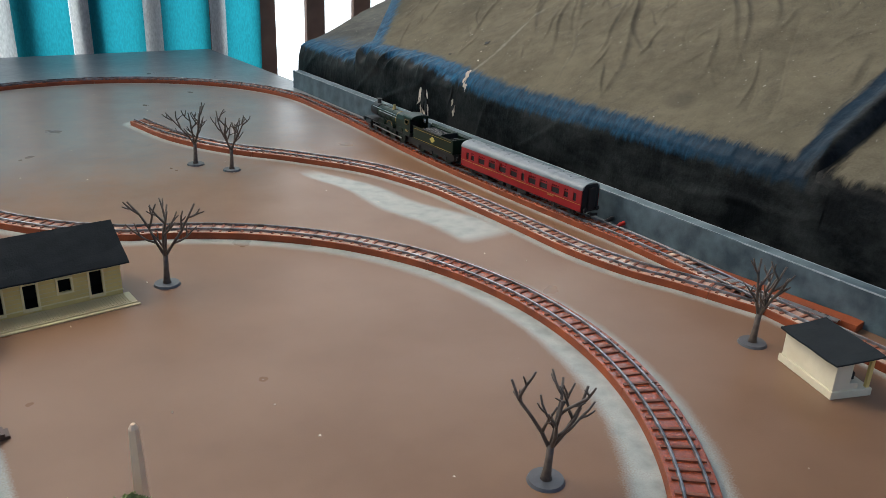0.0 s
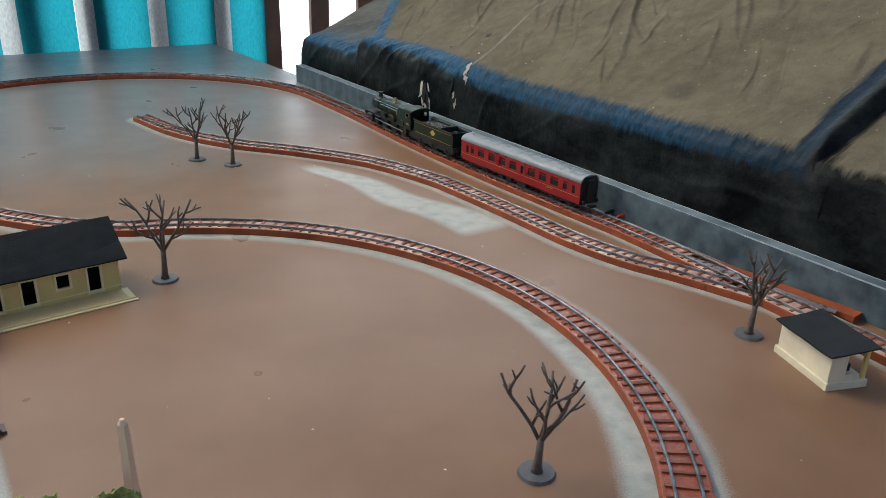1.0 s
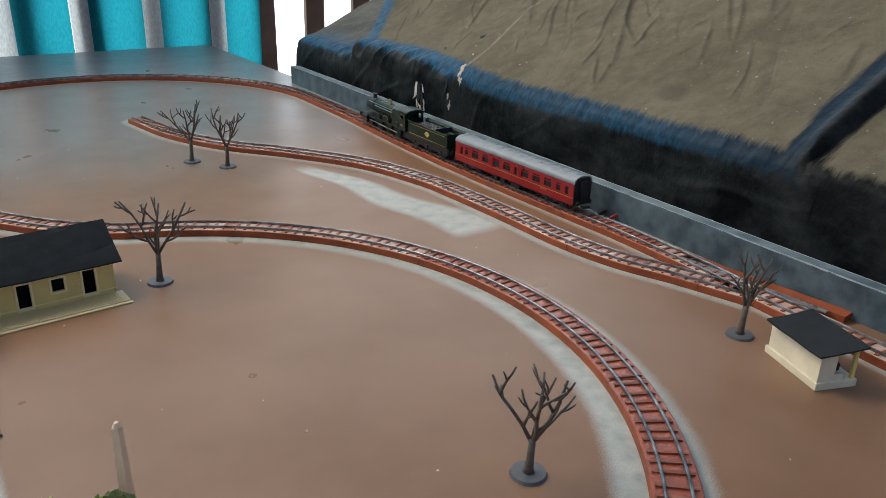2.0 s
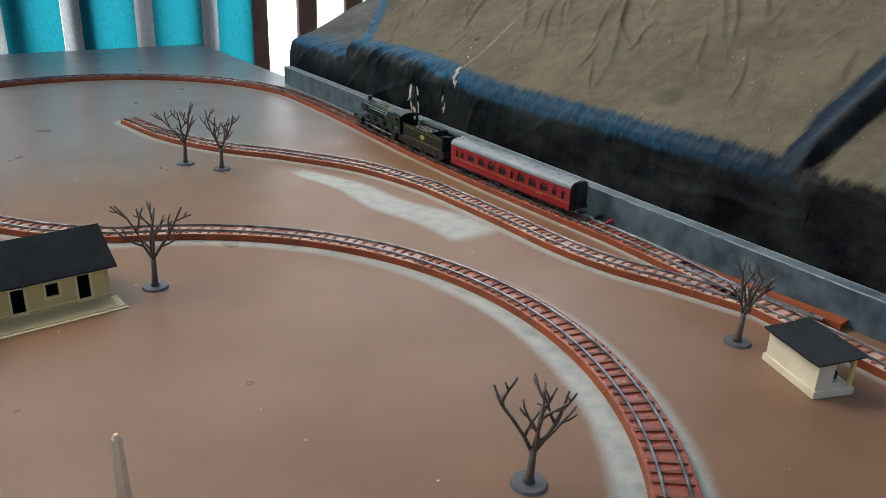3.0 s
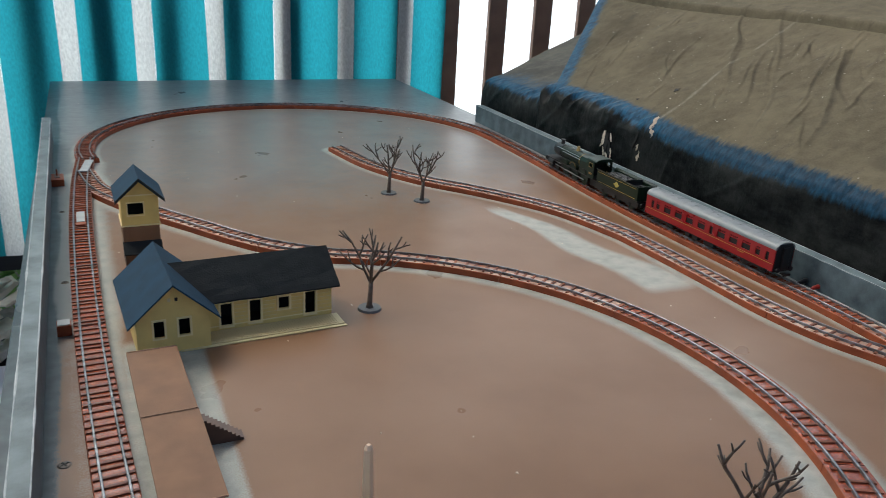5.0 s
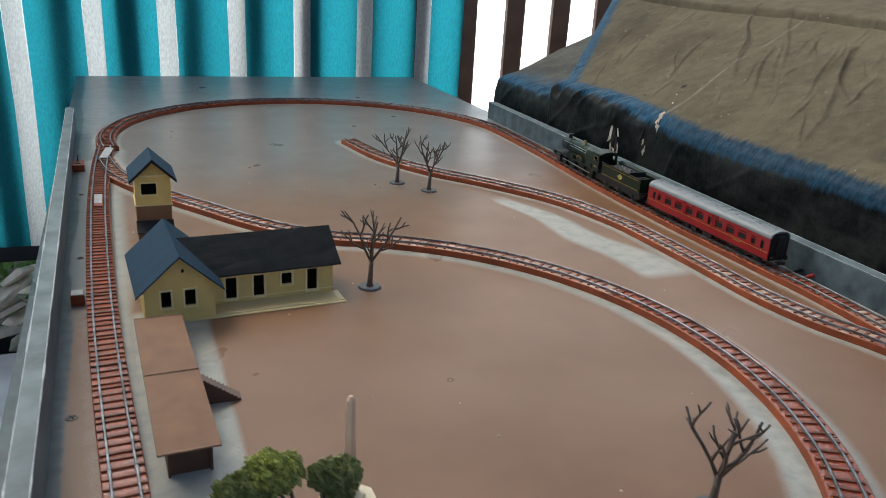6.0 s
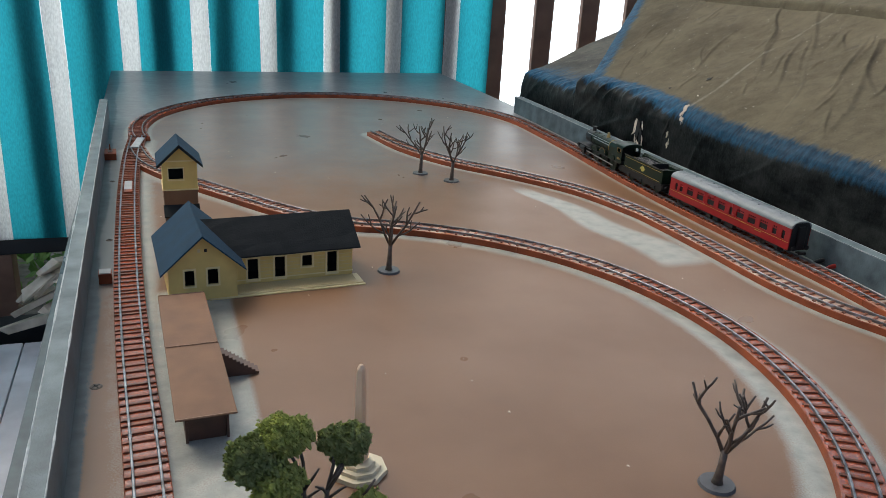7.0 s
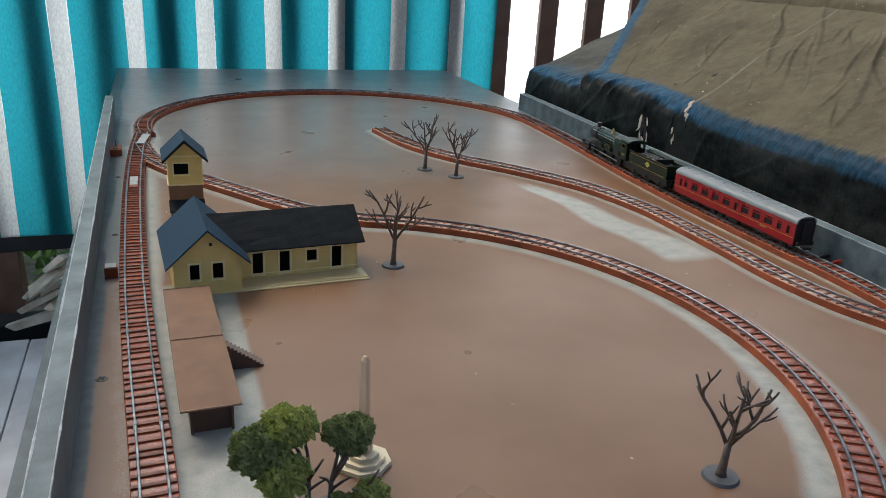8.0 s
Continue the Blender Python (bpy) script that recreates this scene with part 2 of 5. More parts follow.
def railway(line, label, section_length, skip=()):
    half = 0.0160 if line is LEFT_LINE else 0.0184
    t = thing("railway_track", label, "model track", group="tracks on the layout")
    n = len(line)
    per = int(section_length / 0.004)
    cuts = list(range(0, n - 8, per)) + [n - 1]
    for a, b in zip(cuts, cuts[1:]):
        seg = line[a:b + 1].copy()
        d = seg[1] - seg[0]
        seg[0] += d / np.linalg.norm(d) * 0.0008
        bm = bmesh.new()
        sweep(bm, seg, [(-half, 0), (0.0003 - half, BED_TOP - 0.0006), (0.0011 - half, BED_TOP), (half - 0.0011, BED_TOP), (half - 0.0003, BED_TOP - 0.0006), (half, 0)])
        me = mesh_of("roadbed", bm, ROADBED)
        # paler, mottled top on the siding, the curve's far run and the points
        pale_topped = line is SIDING_LINE or (line is CURVE_LINE and seg[0][1] > 0.85) or (line is LOOP_LINE and seg[0][0] > 0.8 and seg[0][1] < 0.75)
        me.materials.append(ROADPALE if pale_topped else ROADTOP)
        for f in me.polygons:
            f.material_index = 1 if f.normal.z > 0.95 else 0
        part("roadbed", me, None, t)
        for s in (-0.0094, 0.0094):
            bm = bmesh.new()
            sweep(bm, seg, [(s - 0.0010, BED_TOP - 0.0005), (s - 0.0010, RAIL_TOP - 0.0003), (s - 0.0006, RAIL_TOP), (s + 0.0006, RAIL_TOP), (s + 0.0010, RAIL_TOP - 0.0003), (s + 0.0010, BED_TOP - 0.0005)])
            part("rail", bm, RAIL, t)
            if a:
                c = seg[0]
                g = math.atan2(d[1], d[0])
                m = Matrix.Translation((c[0], c[1], 0)) @ Matrix.Rotation(g, 4, "Z")
                part("fishplate", one_box(-0.006, s - 0.0013, BED_TOP, 0.006, s + 0.0013, RAIL_TOP - 0.0006, m), RAIL, t)
    return t


def sleepers(t, line, pitch=0.0097):
    """Sleepers of one track, as pieces on one mesh."""
    nn = normals(line)
    gap = pitch / np.linalg.norm(line[1] - line[0])
    k = gap / 2
    while k < len(line) - 1:
        i = int(round(k))
        ob = new("sleeper", SLEEPER_MESH)
        ob.parent = t
        ob.matrix_basis = Matrix.Translation((line[i][0], line[i][1], 0)) @ Matrix.Rotation(math.atan2(nn[i][1], nn[i][0]) + random.uniform(-0.02, 0.02), 4, "Z")
        k += gap


# ---------------------------------------------------------------- the baseboard
def near_line(P, line, every=3):
    q = line[::every]
    d = np.full(len(P), 9.0)
    for a in range(0, len(q), 60):
        d = np.minimum(d, np.sqrt(((P[:, None] - q[None, a:a + 60]) ** 2).sum(2)).min(1))
    return d


def ramp(v, a, b):
    s = np.clip((v - a) / (b - a), 0, 1)
    return s * s * (3 - 2 * s)


def wall_r(y):
    return 0.940 + 0.040 * (y - 0.9)


def board_paint():
    m = bpy.data.materials.new("sprayed_paint_and_reflection")
    m.use_nodes = True
    t = m.node_tree
    p = t.nodes["Principled BSDF"]
    co = t.nodes.new("ShaderNodeTexCoord")

    def noise_at(scale, detail):
        n = t.nodes.new("ShaderNodeTexNoise")
        n.inputs["Scale"].default_value, n.inputs["Detail"].default_value = scale, detail
        t.links.new(co.outputs["Object"], n.inputs["Vector"])
        return n.outputs[0]

    def mixed(f, a, b):
        x = t.nodes.new("ShaderNodeMix")
        x.data_type = "RGBA"
        for s, v in ((x.inputs[0], f), (x.inputs[6], a), (x.inputs[7], b)):
            if isinstance(v, tuple):
                s.default_value = (*v, 1)
            else:
                t.links.new(v, s)
        return x.outputs[2]

    def spread(v, a, b, lo=0.0, hi=1.0):
        r = t.nodes.new("ShaderNodeMapRange")
        r.inputs[1].default_value, r.inputs[2].default_value, r.inputs[3].default_value, r.inputs[4].default_value = a, b, lo, hi
        t.links.new(v, r.inputs[0])
        return r.outputs[0]

    def maths(op, a, b):
        x = t.nodes.new("ShaderNodeMath")
        x.operation = op
        for s, v in ((x.inputs[0], a), (x.inputs[1], b)):
            if isinstance(v, (int, float)):
                s.default_value = v
            else:
                t.links.new(v, s)
        return x.outputs[0]

    def attr(name):
        a = t.nodes.new("ShaderNodeAttribute")
        a.attribute_name = name
        return a.outputs["Fac"]

    cloud, grain, blotch = noise_at(9, 4), noise_at(700, 3), noise_at(55, 5)
    brown = mixed(spread(cloud, 0.35, 0.65), BOARD_BROWN[0], BOARD_BROWN[1])
    grey = mixed(spread(blotch, 0.3, 0.7), BOARD_GREY[0], BOARD_GREY[1])
    pale = mixed(spread(blotch, 0.3, 0.7), BOARD_PALE[0], BOARD_PALE[1])
    rag = maths("ADD", maths("MULTIPLY", maths("SUBTRACT", blotch, 0.5), 0.5), maths("MULTIPLY", maths("SUBTRACT", grain, 0.5), 0.7))
    c = mixed(spread(maths("ADD", attr("grey"), rag), 0.2, 0.8), brown, grey)
    c = mixed(spread(maths("ADD", attr("pale"), rag), 0.25, 0.85), c, pale)
    c = mixed(spread(maths("ADD", attr("overspray"), rag), 0.3, 0.7), c, mixed(spread(blotch, 0.3, 0.7), (0.085, 0.115, 0.128), (0.045, 0.062, 0.072)))
    for scale, size, dot in ((67, 0.016, (0.55, 0.50, 0.42)), (110, 0.020, (0.12, 0.075, 0.05))):
        vo = t.nodes.new("ShaderNodeTexVoronoi")
        vo.inputs["Scale"].default_value = scale
        t.links.new(co.outputs["Object"], vo.inputs["Vector"])
        sc = t.nodes.new("ShaderNodeSeparateColor")
        t.links.new(vo.outputs["Color"], sc.inputs[0])
        lim = maths("MULTIPLY", spread(sc.outputs[0], 0.45, 1.0), size)
        c = mixed(maths("LESS_THAN", maths("ADD", vo.outputs["Distance"], maths("MULTIPLY", maths("SUBTRACT", grain, 0.5), 0.006)), lim), c, dot)
    t.links.new(c, p.inputs["Base Color"])
    t.links.new(spread(cloud, 0.3, 0.7, 0.27, 0.36), p.inputs["Roughness"])
    p.inputs["Specular IOR Level"].default_value = 0.30
    bp = t.nodes.new("ShaderNodeBump")
    bp.inputs["Strength"].default_value, bp.inputs["Distance"].default_value = 0.12, 0.0006
    t.links.new(grain, bp.inputs["Height"])
    t.links.new(bp.outputs[0], p.inputs["Normal"])
    return m


BOARD_BROWN = ((0.240, 0.134, 0.074), (0.206, 0.113, 0.062))
BOARD_GREY = ((0.225, 0.232, 0.230), (0.155, 0.166, 0.168))
BOARD_PALE = ((0.48, 0.49, 0.44), (0.29, 0.30, 0.27))


def baseboard():
    t = thing("baseboard", "large brown and grey sprayed plywood layout board on a trestle frame", "baseboard", kind="structure")
    y0, y1 = -0.35, 2.61
    ny, nx = 500, 180
    ys = np.linspace(y0, y1, ny)
    V, F = [], []
    for y in ys:
        xr = 1.02 + 0.012 * (y - 2)
        xl = -0.030
        xs = np.linspace(xl, xr, nx)
        V.append(np.stack([xs, np.full(nx, y), np.zeros(nx)], 1))
    V = np.concatenate(V)
    idx = np.arange(ny * nx).reshape(ny, nx)
    F = np.stack([idx[:-1, :-1], idx[:-1, 1:], idx[1:, 1:], idx[1:, :-1]], -1).reshape(-1, 4)
    me = bpy.data.meshes.new("board_top")
    me.from_pydata(V.tolist(), [], F.tolist())
    P = V[:, :2]
    dA, dB, dC, dD = (near_line(P, q) for q in (CURVE_LINE, LOOP_LINE, SIDING_LINE, LEFT_LINE))
    x, y = P[:, 0], P[:, 1]
    pale = np.zeros(len(P))
    inner = np.hypot(x - 0.2154, y - 0.600) < 0.441
    edge = np.where(inner & (y < 1.03), 0.037 + 0.010 * (1 - ramp(y, 0.45, 0.85)), 0.034)
    pale = np.maximum(pale, 0.88 * (1 - ramp(dA, edge - 0.013, edge + 0.011)))
    pale = np.maximum(pale, 0.85 * (1 - ramp(dC, 0.024, 0.038)))
    pale = np.maximum(pale, 0.8 * (1 - ramp(dB, 0.021, 0.034)))
    # the broad light patch beside the siding
    tt = np.clip((1.20 - y) / 0.42, 0, 1)
    mid, half = 0.676 + 0.076 * tt + 0.006 * np.sin(y * 31), 0.016 + 0.030 * tt
    pale = np.maximum(pale, 0.84 * (1 - ramp(np.abs(x - mid), half * 0.6, half * 1.35)) * ramp(y, 0.770, 0.815) * (1 - ramp(y, 1.14, 1.22)))
    # the paved strip beside the platform, and both sides of the straight line
    pale = np.maximum(pale, 0.85 * (1 - ramp(np.abs(x - 0.112), 0.034, 0.046)) * (1 - ramp(y, 0.83, 0.86)))
    grey = np.zeros(len(P))
    pale = np.maximum(pale, np.where(x < 0.058, 0.36, 0.82) * (1 - ramp(dD, 0.020, 0.036 + 0.016 * ramp(y, 0.80, 0.95))))
    grey = np.maximum(grey, 1.0 * (1 - ramp(x, 0.008, 0.022 + 0.004 * np.sin(y * 23))))
    grey = np.maximum(grey, 1.0 * ramp(x, 0.915, 0.935) * ramp(y, 0.2, 0.5))
    # far grey of the next two masks: sky reflection painted into the board
    grey = np.maximum(grey, 1.0 * ramp(np.hypot(x - 0.49, y - 1.69), 0.44, 0.50) * ramp(y, 1.60, 1.75))
    grey = np.maximum(grey, 0.56 * ramp(y, 0.95, 1.55))
    grey = np.maximum(grey, 0.9 * (1 - ramp(x, 0.022, 0.050)) * ramp(y, 0.70, 1.0))
    rim = x - (0.010 - 0.012 * (y - 0.4))
    spray = 1 - ramp(rim, 0.006 + 0.003 * np.sin(y * 17), 0.014 + 0.004 * np.sin(y * 11))
    for name, v in (("pale", pale), ("grey", grey), ("overspray", spray)):
        me.attributes.new(name, "FLOAT", "POINT").data.foreach_set("value", v.astype(np.float32))
    me.materials.append(board_paint())
    part("board_top", me, None, t)
    part("board_edge", one_box(-0.030, y0, -0.018, 1.005, y1, -0.0006), WALLPAINT, t)
    for x0 in (-0.028, 0.96):
        part("frame_rail", one_box(x0, y0 + 0.01, -0.09, x0 + 0.04, y1 - 0.01, -0.0185), TIMBER, t)
    for x0 in (0.02, 0.92):
        for yy in (-0.2, 1.1, 2.45):
            part("leg", one_box(x0, yy, DECK_Z, x0 + 0.045, yy + 0.07, -0.0185), TIMBER, t)
    return t


DECK_Z = -0.80


def edging(name, x_at, side, y0, y1, h, th):
    t = thing(name, "grey-blue painted upright board along the layout edge with a worn top", "edging board", kind="structure")
    ys = np.linspace(y0, y1, 40)
    for nm, z0, z1, w0, w1, mt in (("board", -0.0, h - 0.0012, 0, th, WALLPAINT), ("worn_top", h - 0.0010, h, -0.0004, th + 0.0004, WALLTOP)):
        bm = bmesh.new()
        rings = []
        for y in ys:
            x = x_at(y)
            wob = 0.0007 * noise.noise((y * 9, side * 3.0, z1))
            a, b = x + side * w0 + wob, x + side * w1 + wob
            rings.append([bm.verts.new(c) for c in ((a, y, z0), (b, y, z0), (b, y, z1), (a, y, z1))])
        for p, q in zip(rings, rings[1:]):
            for i in range(4):
                bm.faces.new((p[i], p[(i + 1) % 4], q[(i + 1) % 4], q[i]))
        bm.faces.new(rings[0][::-1])
        bm.faces.new(rings[-1])
        bmesh.ops.recalc_face_normals(bm, faces=bm.faces)
        part(nm, bm, mt, t)
    for w in (-0.0006, th - 0.0006):
        bm = bmesh.new()
        rings = []
        for y in np.linspace(y0 + 0.01, y1 - 0.01, 260):
            x = x_at(y) + side * (w + 0.0006)
            r = 0.0004 + 0.0011 * max(0.0, noise.noise((y * 26, w * 50, side * 2.0)) + 0.25) ** 1.5 + 0.0004 * noise.noise((y * 130, w * 50, 4))
            r = max(r, 0.0002)
            rings.append([bm.verts.new(c) for c in ((x - r, y, h + 0.0002), (x - r * 0.6, y, h - 0.0012), (x + r * 0.6, y, h - 0.0012), (x + r, y, h + 0.0002), (x, y, h + 0.0005))])
        for p, q in zip(rings, rings[1:]):
            for i in range(5):
                bm.faces.new((p[i], p[(i + 1) % 5], q[(i + 1) % 5], q[i]))
        bm.faces.new(rings[0][::-1])
        bm.faces.new(rings[-1])
        bmesh.ops.recalc_face_normals(bm, faces=bm.faces)
        part("chipped_edge", bm, CHIPPED, t)
    return t


# ---------------------------------------------------------------- verandah: deck, ground, fence, cloth
BLOCKER_EDGE = 1.4
HAZE = 1.4


def surroundings():
    g = thing("ground", "grey gravel ground running away from the deck", "ground", kind="structure")
    bm = bmesh.new()
    bmesh.ops.create_grid(bm, x_segments=8, y_segments=8, size=60)
    bmesh.ops.translate(bm, vec=(0, 0, -0.93), verts=bm.verts)
    part("gravel_bed", bm, STONE, g)
    d = thing("deck_floor", "weathered pale grey timber deck boards under the layout", "deck", kind="structure")
    me = mesh_of("deck_board", one_box(-0.0685, -3.0, -0.024, 0.0685, 2.44, 0, bevel=0.003), DECK)
    for i in range(-22, 26):
        ob = part("deck_board", me, None, d)
        ob.location = (-0.337 + 0.07 + 0.141 * i, 0.004 * math.sin(i * 5.1), DECK_Z)
    part("joist", one_box(-3.4, 2.36, -0.93, 3.3, 2.43, DECK_Z - 0.0245), TIMBER, d)
    b = thing("timber_beam", "black painted timber beam lying on the gravel", "beam")
    part("beam", one_box(-2.6, 2.56, -0.93, 2.6, 2.66, -0.80, bevel=0.006), BLACKTIMBER, b)
    f = thing("slatted_fence", "brown stained vertical timber slat fence behind the layout", "fence", kind="structure")
    me = mesh_of("slat", one_box(-0.0375, -0.011, -0.60, 0.0375, 0.011, 1.10, bevel=0.003), TIMBER)
    for i in range(-14, 16):
        ob = part("slat", me, None, f)
        ob.location = (0.916 + 0.1975 * i, 2.816, 0)
        ob.rotation_euler = (0, radians(0.3 * math.sin(i * 2.3)), 0)
    part("bottom_rail", one_box(-2.3, 2.8, -0.64, 4.2, 2.87, -0.575, bevel=0.004), BLACKTIMBER, f)
    part("top_rail", one_box(-2.3, 2.86, 1.0, 4.2, 2.91, 1.09, bevel=0.004), TIMBER, f)
    for x in (-0.45, 1.9, 3.6, -2.2):
        part("post", one_box(x - 0.05, 2.80, -0.93, x + 0.05, 2.90, -0.641, bevel=0.004), TIMBER, f)
    # unseen overhead panel, added to cut the sky light on the near layout
    r = thing("overhead_light_blocker", "plain pale panel added out of view overhead to hold back sky light", "ceiling", kind="structure")
    part("boards", one_box(-2.8, 0.20, 1.75, 3.6, BLOCKER_EDGE, 1.79), BLOCKER, r)
    bd = thing("backdrop", "bright overcast sky low behind the garden", "sky", kind="structure")
    em = bpy.data.materials.new("bright_haze")
    em.use_nodes = True
    pe = em.node_tree.nodes["Principled BSDF"]
    pe.inputs["Base Color"].default_value = (0.8, 0.8, 0.8, 1)
    pe.inputs["Emission Color"].default_value = (0.95, 0.98, 1.0, 1)
    pe.inputs["Emission Strength"].default_value = HAZE
    part("haze", one_box(-10, 5.6, -0.92, 12, 5.7, 4.5), em, bd)
    cloth()
    scraps()
    hedge()


def cloth_material(name, colour, shine):
    m = bpy.data.materials.new(name)
    m.use_nodes = True
    t = m.node_tree
    p = t.nodes["Principled BSDF"]
    co = t.nodes.new("ShaderNodeTexCoord")
    n = t.nodes.new("ShaderNodeTexNoise")
    n.inputs["Scale"].default_value, n.inputs["Detail"].default_value = 240, 2
    st = t.nodes.new("ShaderNodeMapping")
    st.inputs["Scale"].default_value = (1, 1, 0.35)
    t.links.new(co.outputs["Object"], st.inputs[0])
    t.links.new(st.outputs[0], n.inputs["Vector"])
    r = t.nodes.new("ShaderNodeValToRGB")
    r.color_ramp.elements[0].position, r.color_ramp.elements[1].position = 0.3, 0.7
    r.color_ramp.elements[0].color = (*(c * 0.75 for c in colour), 1)
    r.color_ramp.elements[1].color = (*colour, 1)
    t.links.new(n.outputs[0], r.inputs[0])
    t.links.new(r.outputs[0], p.inputs["Base Color"])
    p.inputs["Roughness"].default_value = 0.7
    tr = t.nodes.new("ShaderNodeBsdfTranslucent")
    t.links.new(r.outputs[0], tr.inputs[0])
    mx = t.nodes.new("ShaderNodeMixShader")
    mx.inputs[0].default_value = shine
    t.links.new(p.outputs[0], mx.inputs[1])
    t.links.new(tr.outputs[0], mx.inputs[2])
    t.links.new(mx.outputs[0], t.nodes["Material Output"].inputs[0])
    return m


def cloth():
    """Striped shade cloth, hung in soft folds; each stripe is a woven panel of its own."""
    t = thing("shade_cloth", "teal and white striped woven shade cloth hung against the slats", "shade cloth")
    teal = cloth_material("teal_weave", (0.045, 0.42, 0.52), 0.78)
    white = cloth_material("white_weave", (0.86, 0.87, 0.86), 0.66)

    def y_at(x, z):
        return 2.790 + 0.006 * math.sin(x * 11 + 0.6 * math.sin(z * 4)) + 0.004 * noise.noise((x * 6, z * 3, 4))

    def strip(x0, x1, m, nm):
        bm = bmesh.new()
        nx, nz = max(3, int((x1 - x0) / 0.012)), 40
        grid = []
        for j in range(nz + 1):
            z = -0.585 + (1.05 + 0.585) * j / nz
            row = []
            for i in range(nx + 1):
                x = x0 + (x1 - x0) * i / nx
                row.append(bm.verts.new((x + 0.006 * noise.noise((x0 * 3, z * 2.2, 1)), y_at(x, z), z)))
            grid.append(row)
        for j in range(nz):
            for i in range(nx):
                bm.faces.new((grid[j][i], grid[j][i + 1], grid[j + 1][i + 1], grid[j + 1][i]))
        part(nm, bm, m, t, smooth=True)

    x = -0.223 - 0.2205 * 8
    while x < 1.20:
        strip(x, x + 0.057, white, "white_stripe")
        strip(x + 0.057, min(x + 0.2205, 1.285), teal, "teal_stripe")
        x += 0.2205


def scraps():
    random.seed(5)
    for i in range(12):
        t = thing("scrap_board", "weathered broken piece of scrap timber on the pile", "scrap wood", group="pile of scrap timber")
        a, b, c = random.uniform(0.07, 0.16), random.uniform(0.02, 0.055), random.uniform(0.010, 0.03)
        m = Matrix.Translation((-0.29 + 0.006 * i + random.uniform(-0.05, 0.07), 2.50 + random.uniform(-0.04, 0.04), -0.78 + 0.019 * i)) @ Euler((random.uniform(-0.3, 0.3), random.uniform(-0.7, 0.2), random.uniform(-0.9, 0.9))).to_matrix().to_4x4()
        t.matrix_basis = m
        bm = one_box(-a / 2, -b / 2, -c / 2, a / 2, b / 2, c / 2, bevel=0.003)
        for v in bm.verts:
            v.co.x += 0.02 * noise.noise(v.co * 40 + Vector((i, 0, 0)))
            v.co.z += 0.01 * noise.noise(v.co * 25 + Vector((0, i, 0)))
        part("board", bm, SCRAP, t)


def hedge():
    rng = np.random.RandomState(3)
    n = 15000
    c = np.stack([rng.uniform(-3.0, 1.5, n), rng.uniform(2.98, 4.2, n), rng.uniform(-0.92, -0.25, n)], 1)
    c[:, 2] -= 0.25 * np.abs(np.sin(c[:, 0] * 2.3)) * (c[:, 2] > -0.5)
    V, F = [], []
    for k in range(n):
        u = rng.normal(size=3)
        u /= np.linalg.norm(u)
        w = np.cross(u, rng.normal(size=3))
        w /= np.linalg.norm(w)
        a = rng.uniform(0.02, 0.05)
        i = len(V)
        V += [c[k] - u * a, c[k] + w * a * 0.4, c[k] + u * a, c[k] - w * a * 0.4]
        F.append((i, i + 1, i + 2, i + 3))
    me = bpy.data.meshes.new("hedge_leaves")
    me.from_pydata([tuple(v) for v in V], [], F)
    me.materials.append(HEDGE)
    t = thing("garden_hedge", "loose green garden hedge beyond the fence", "hedge", kind="stuff")
    part("leaves", me, None, t)


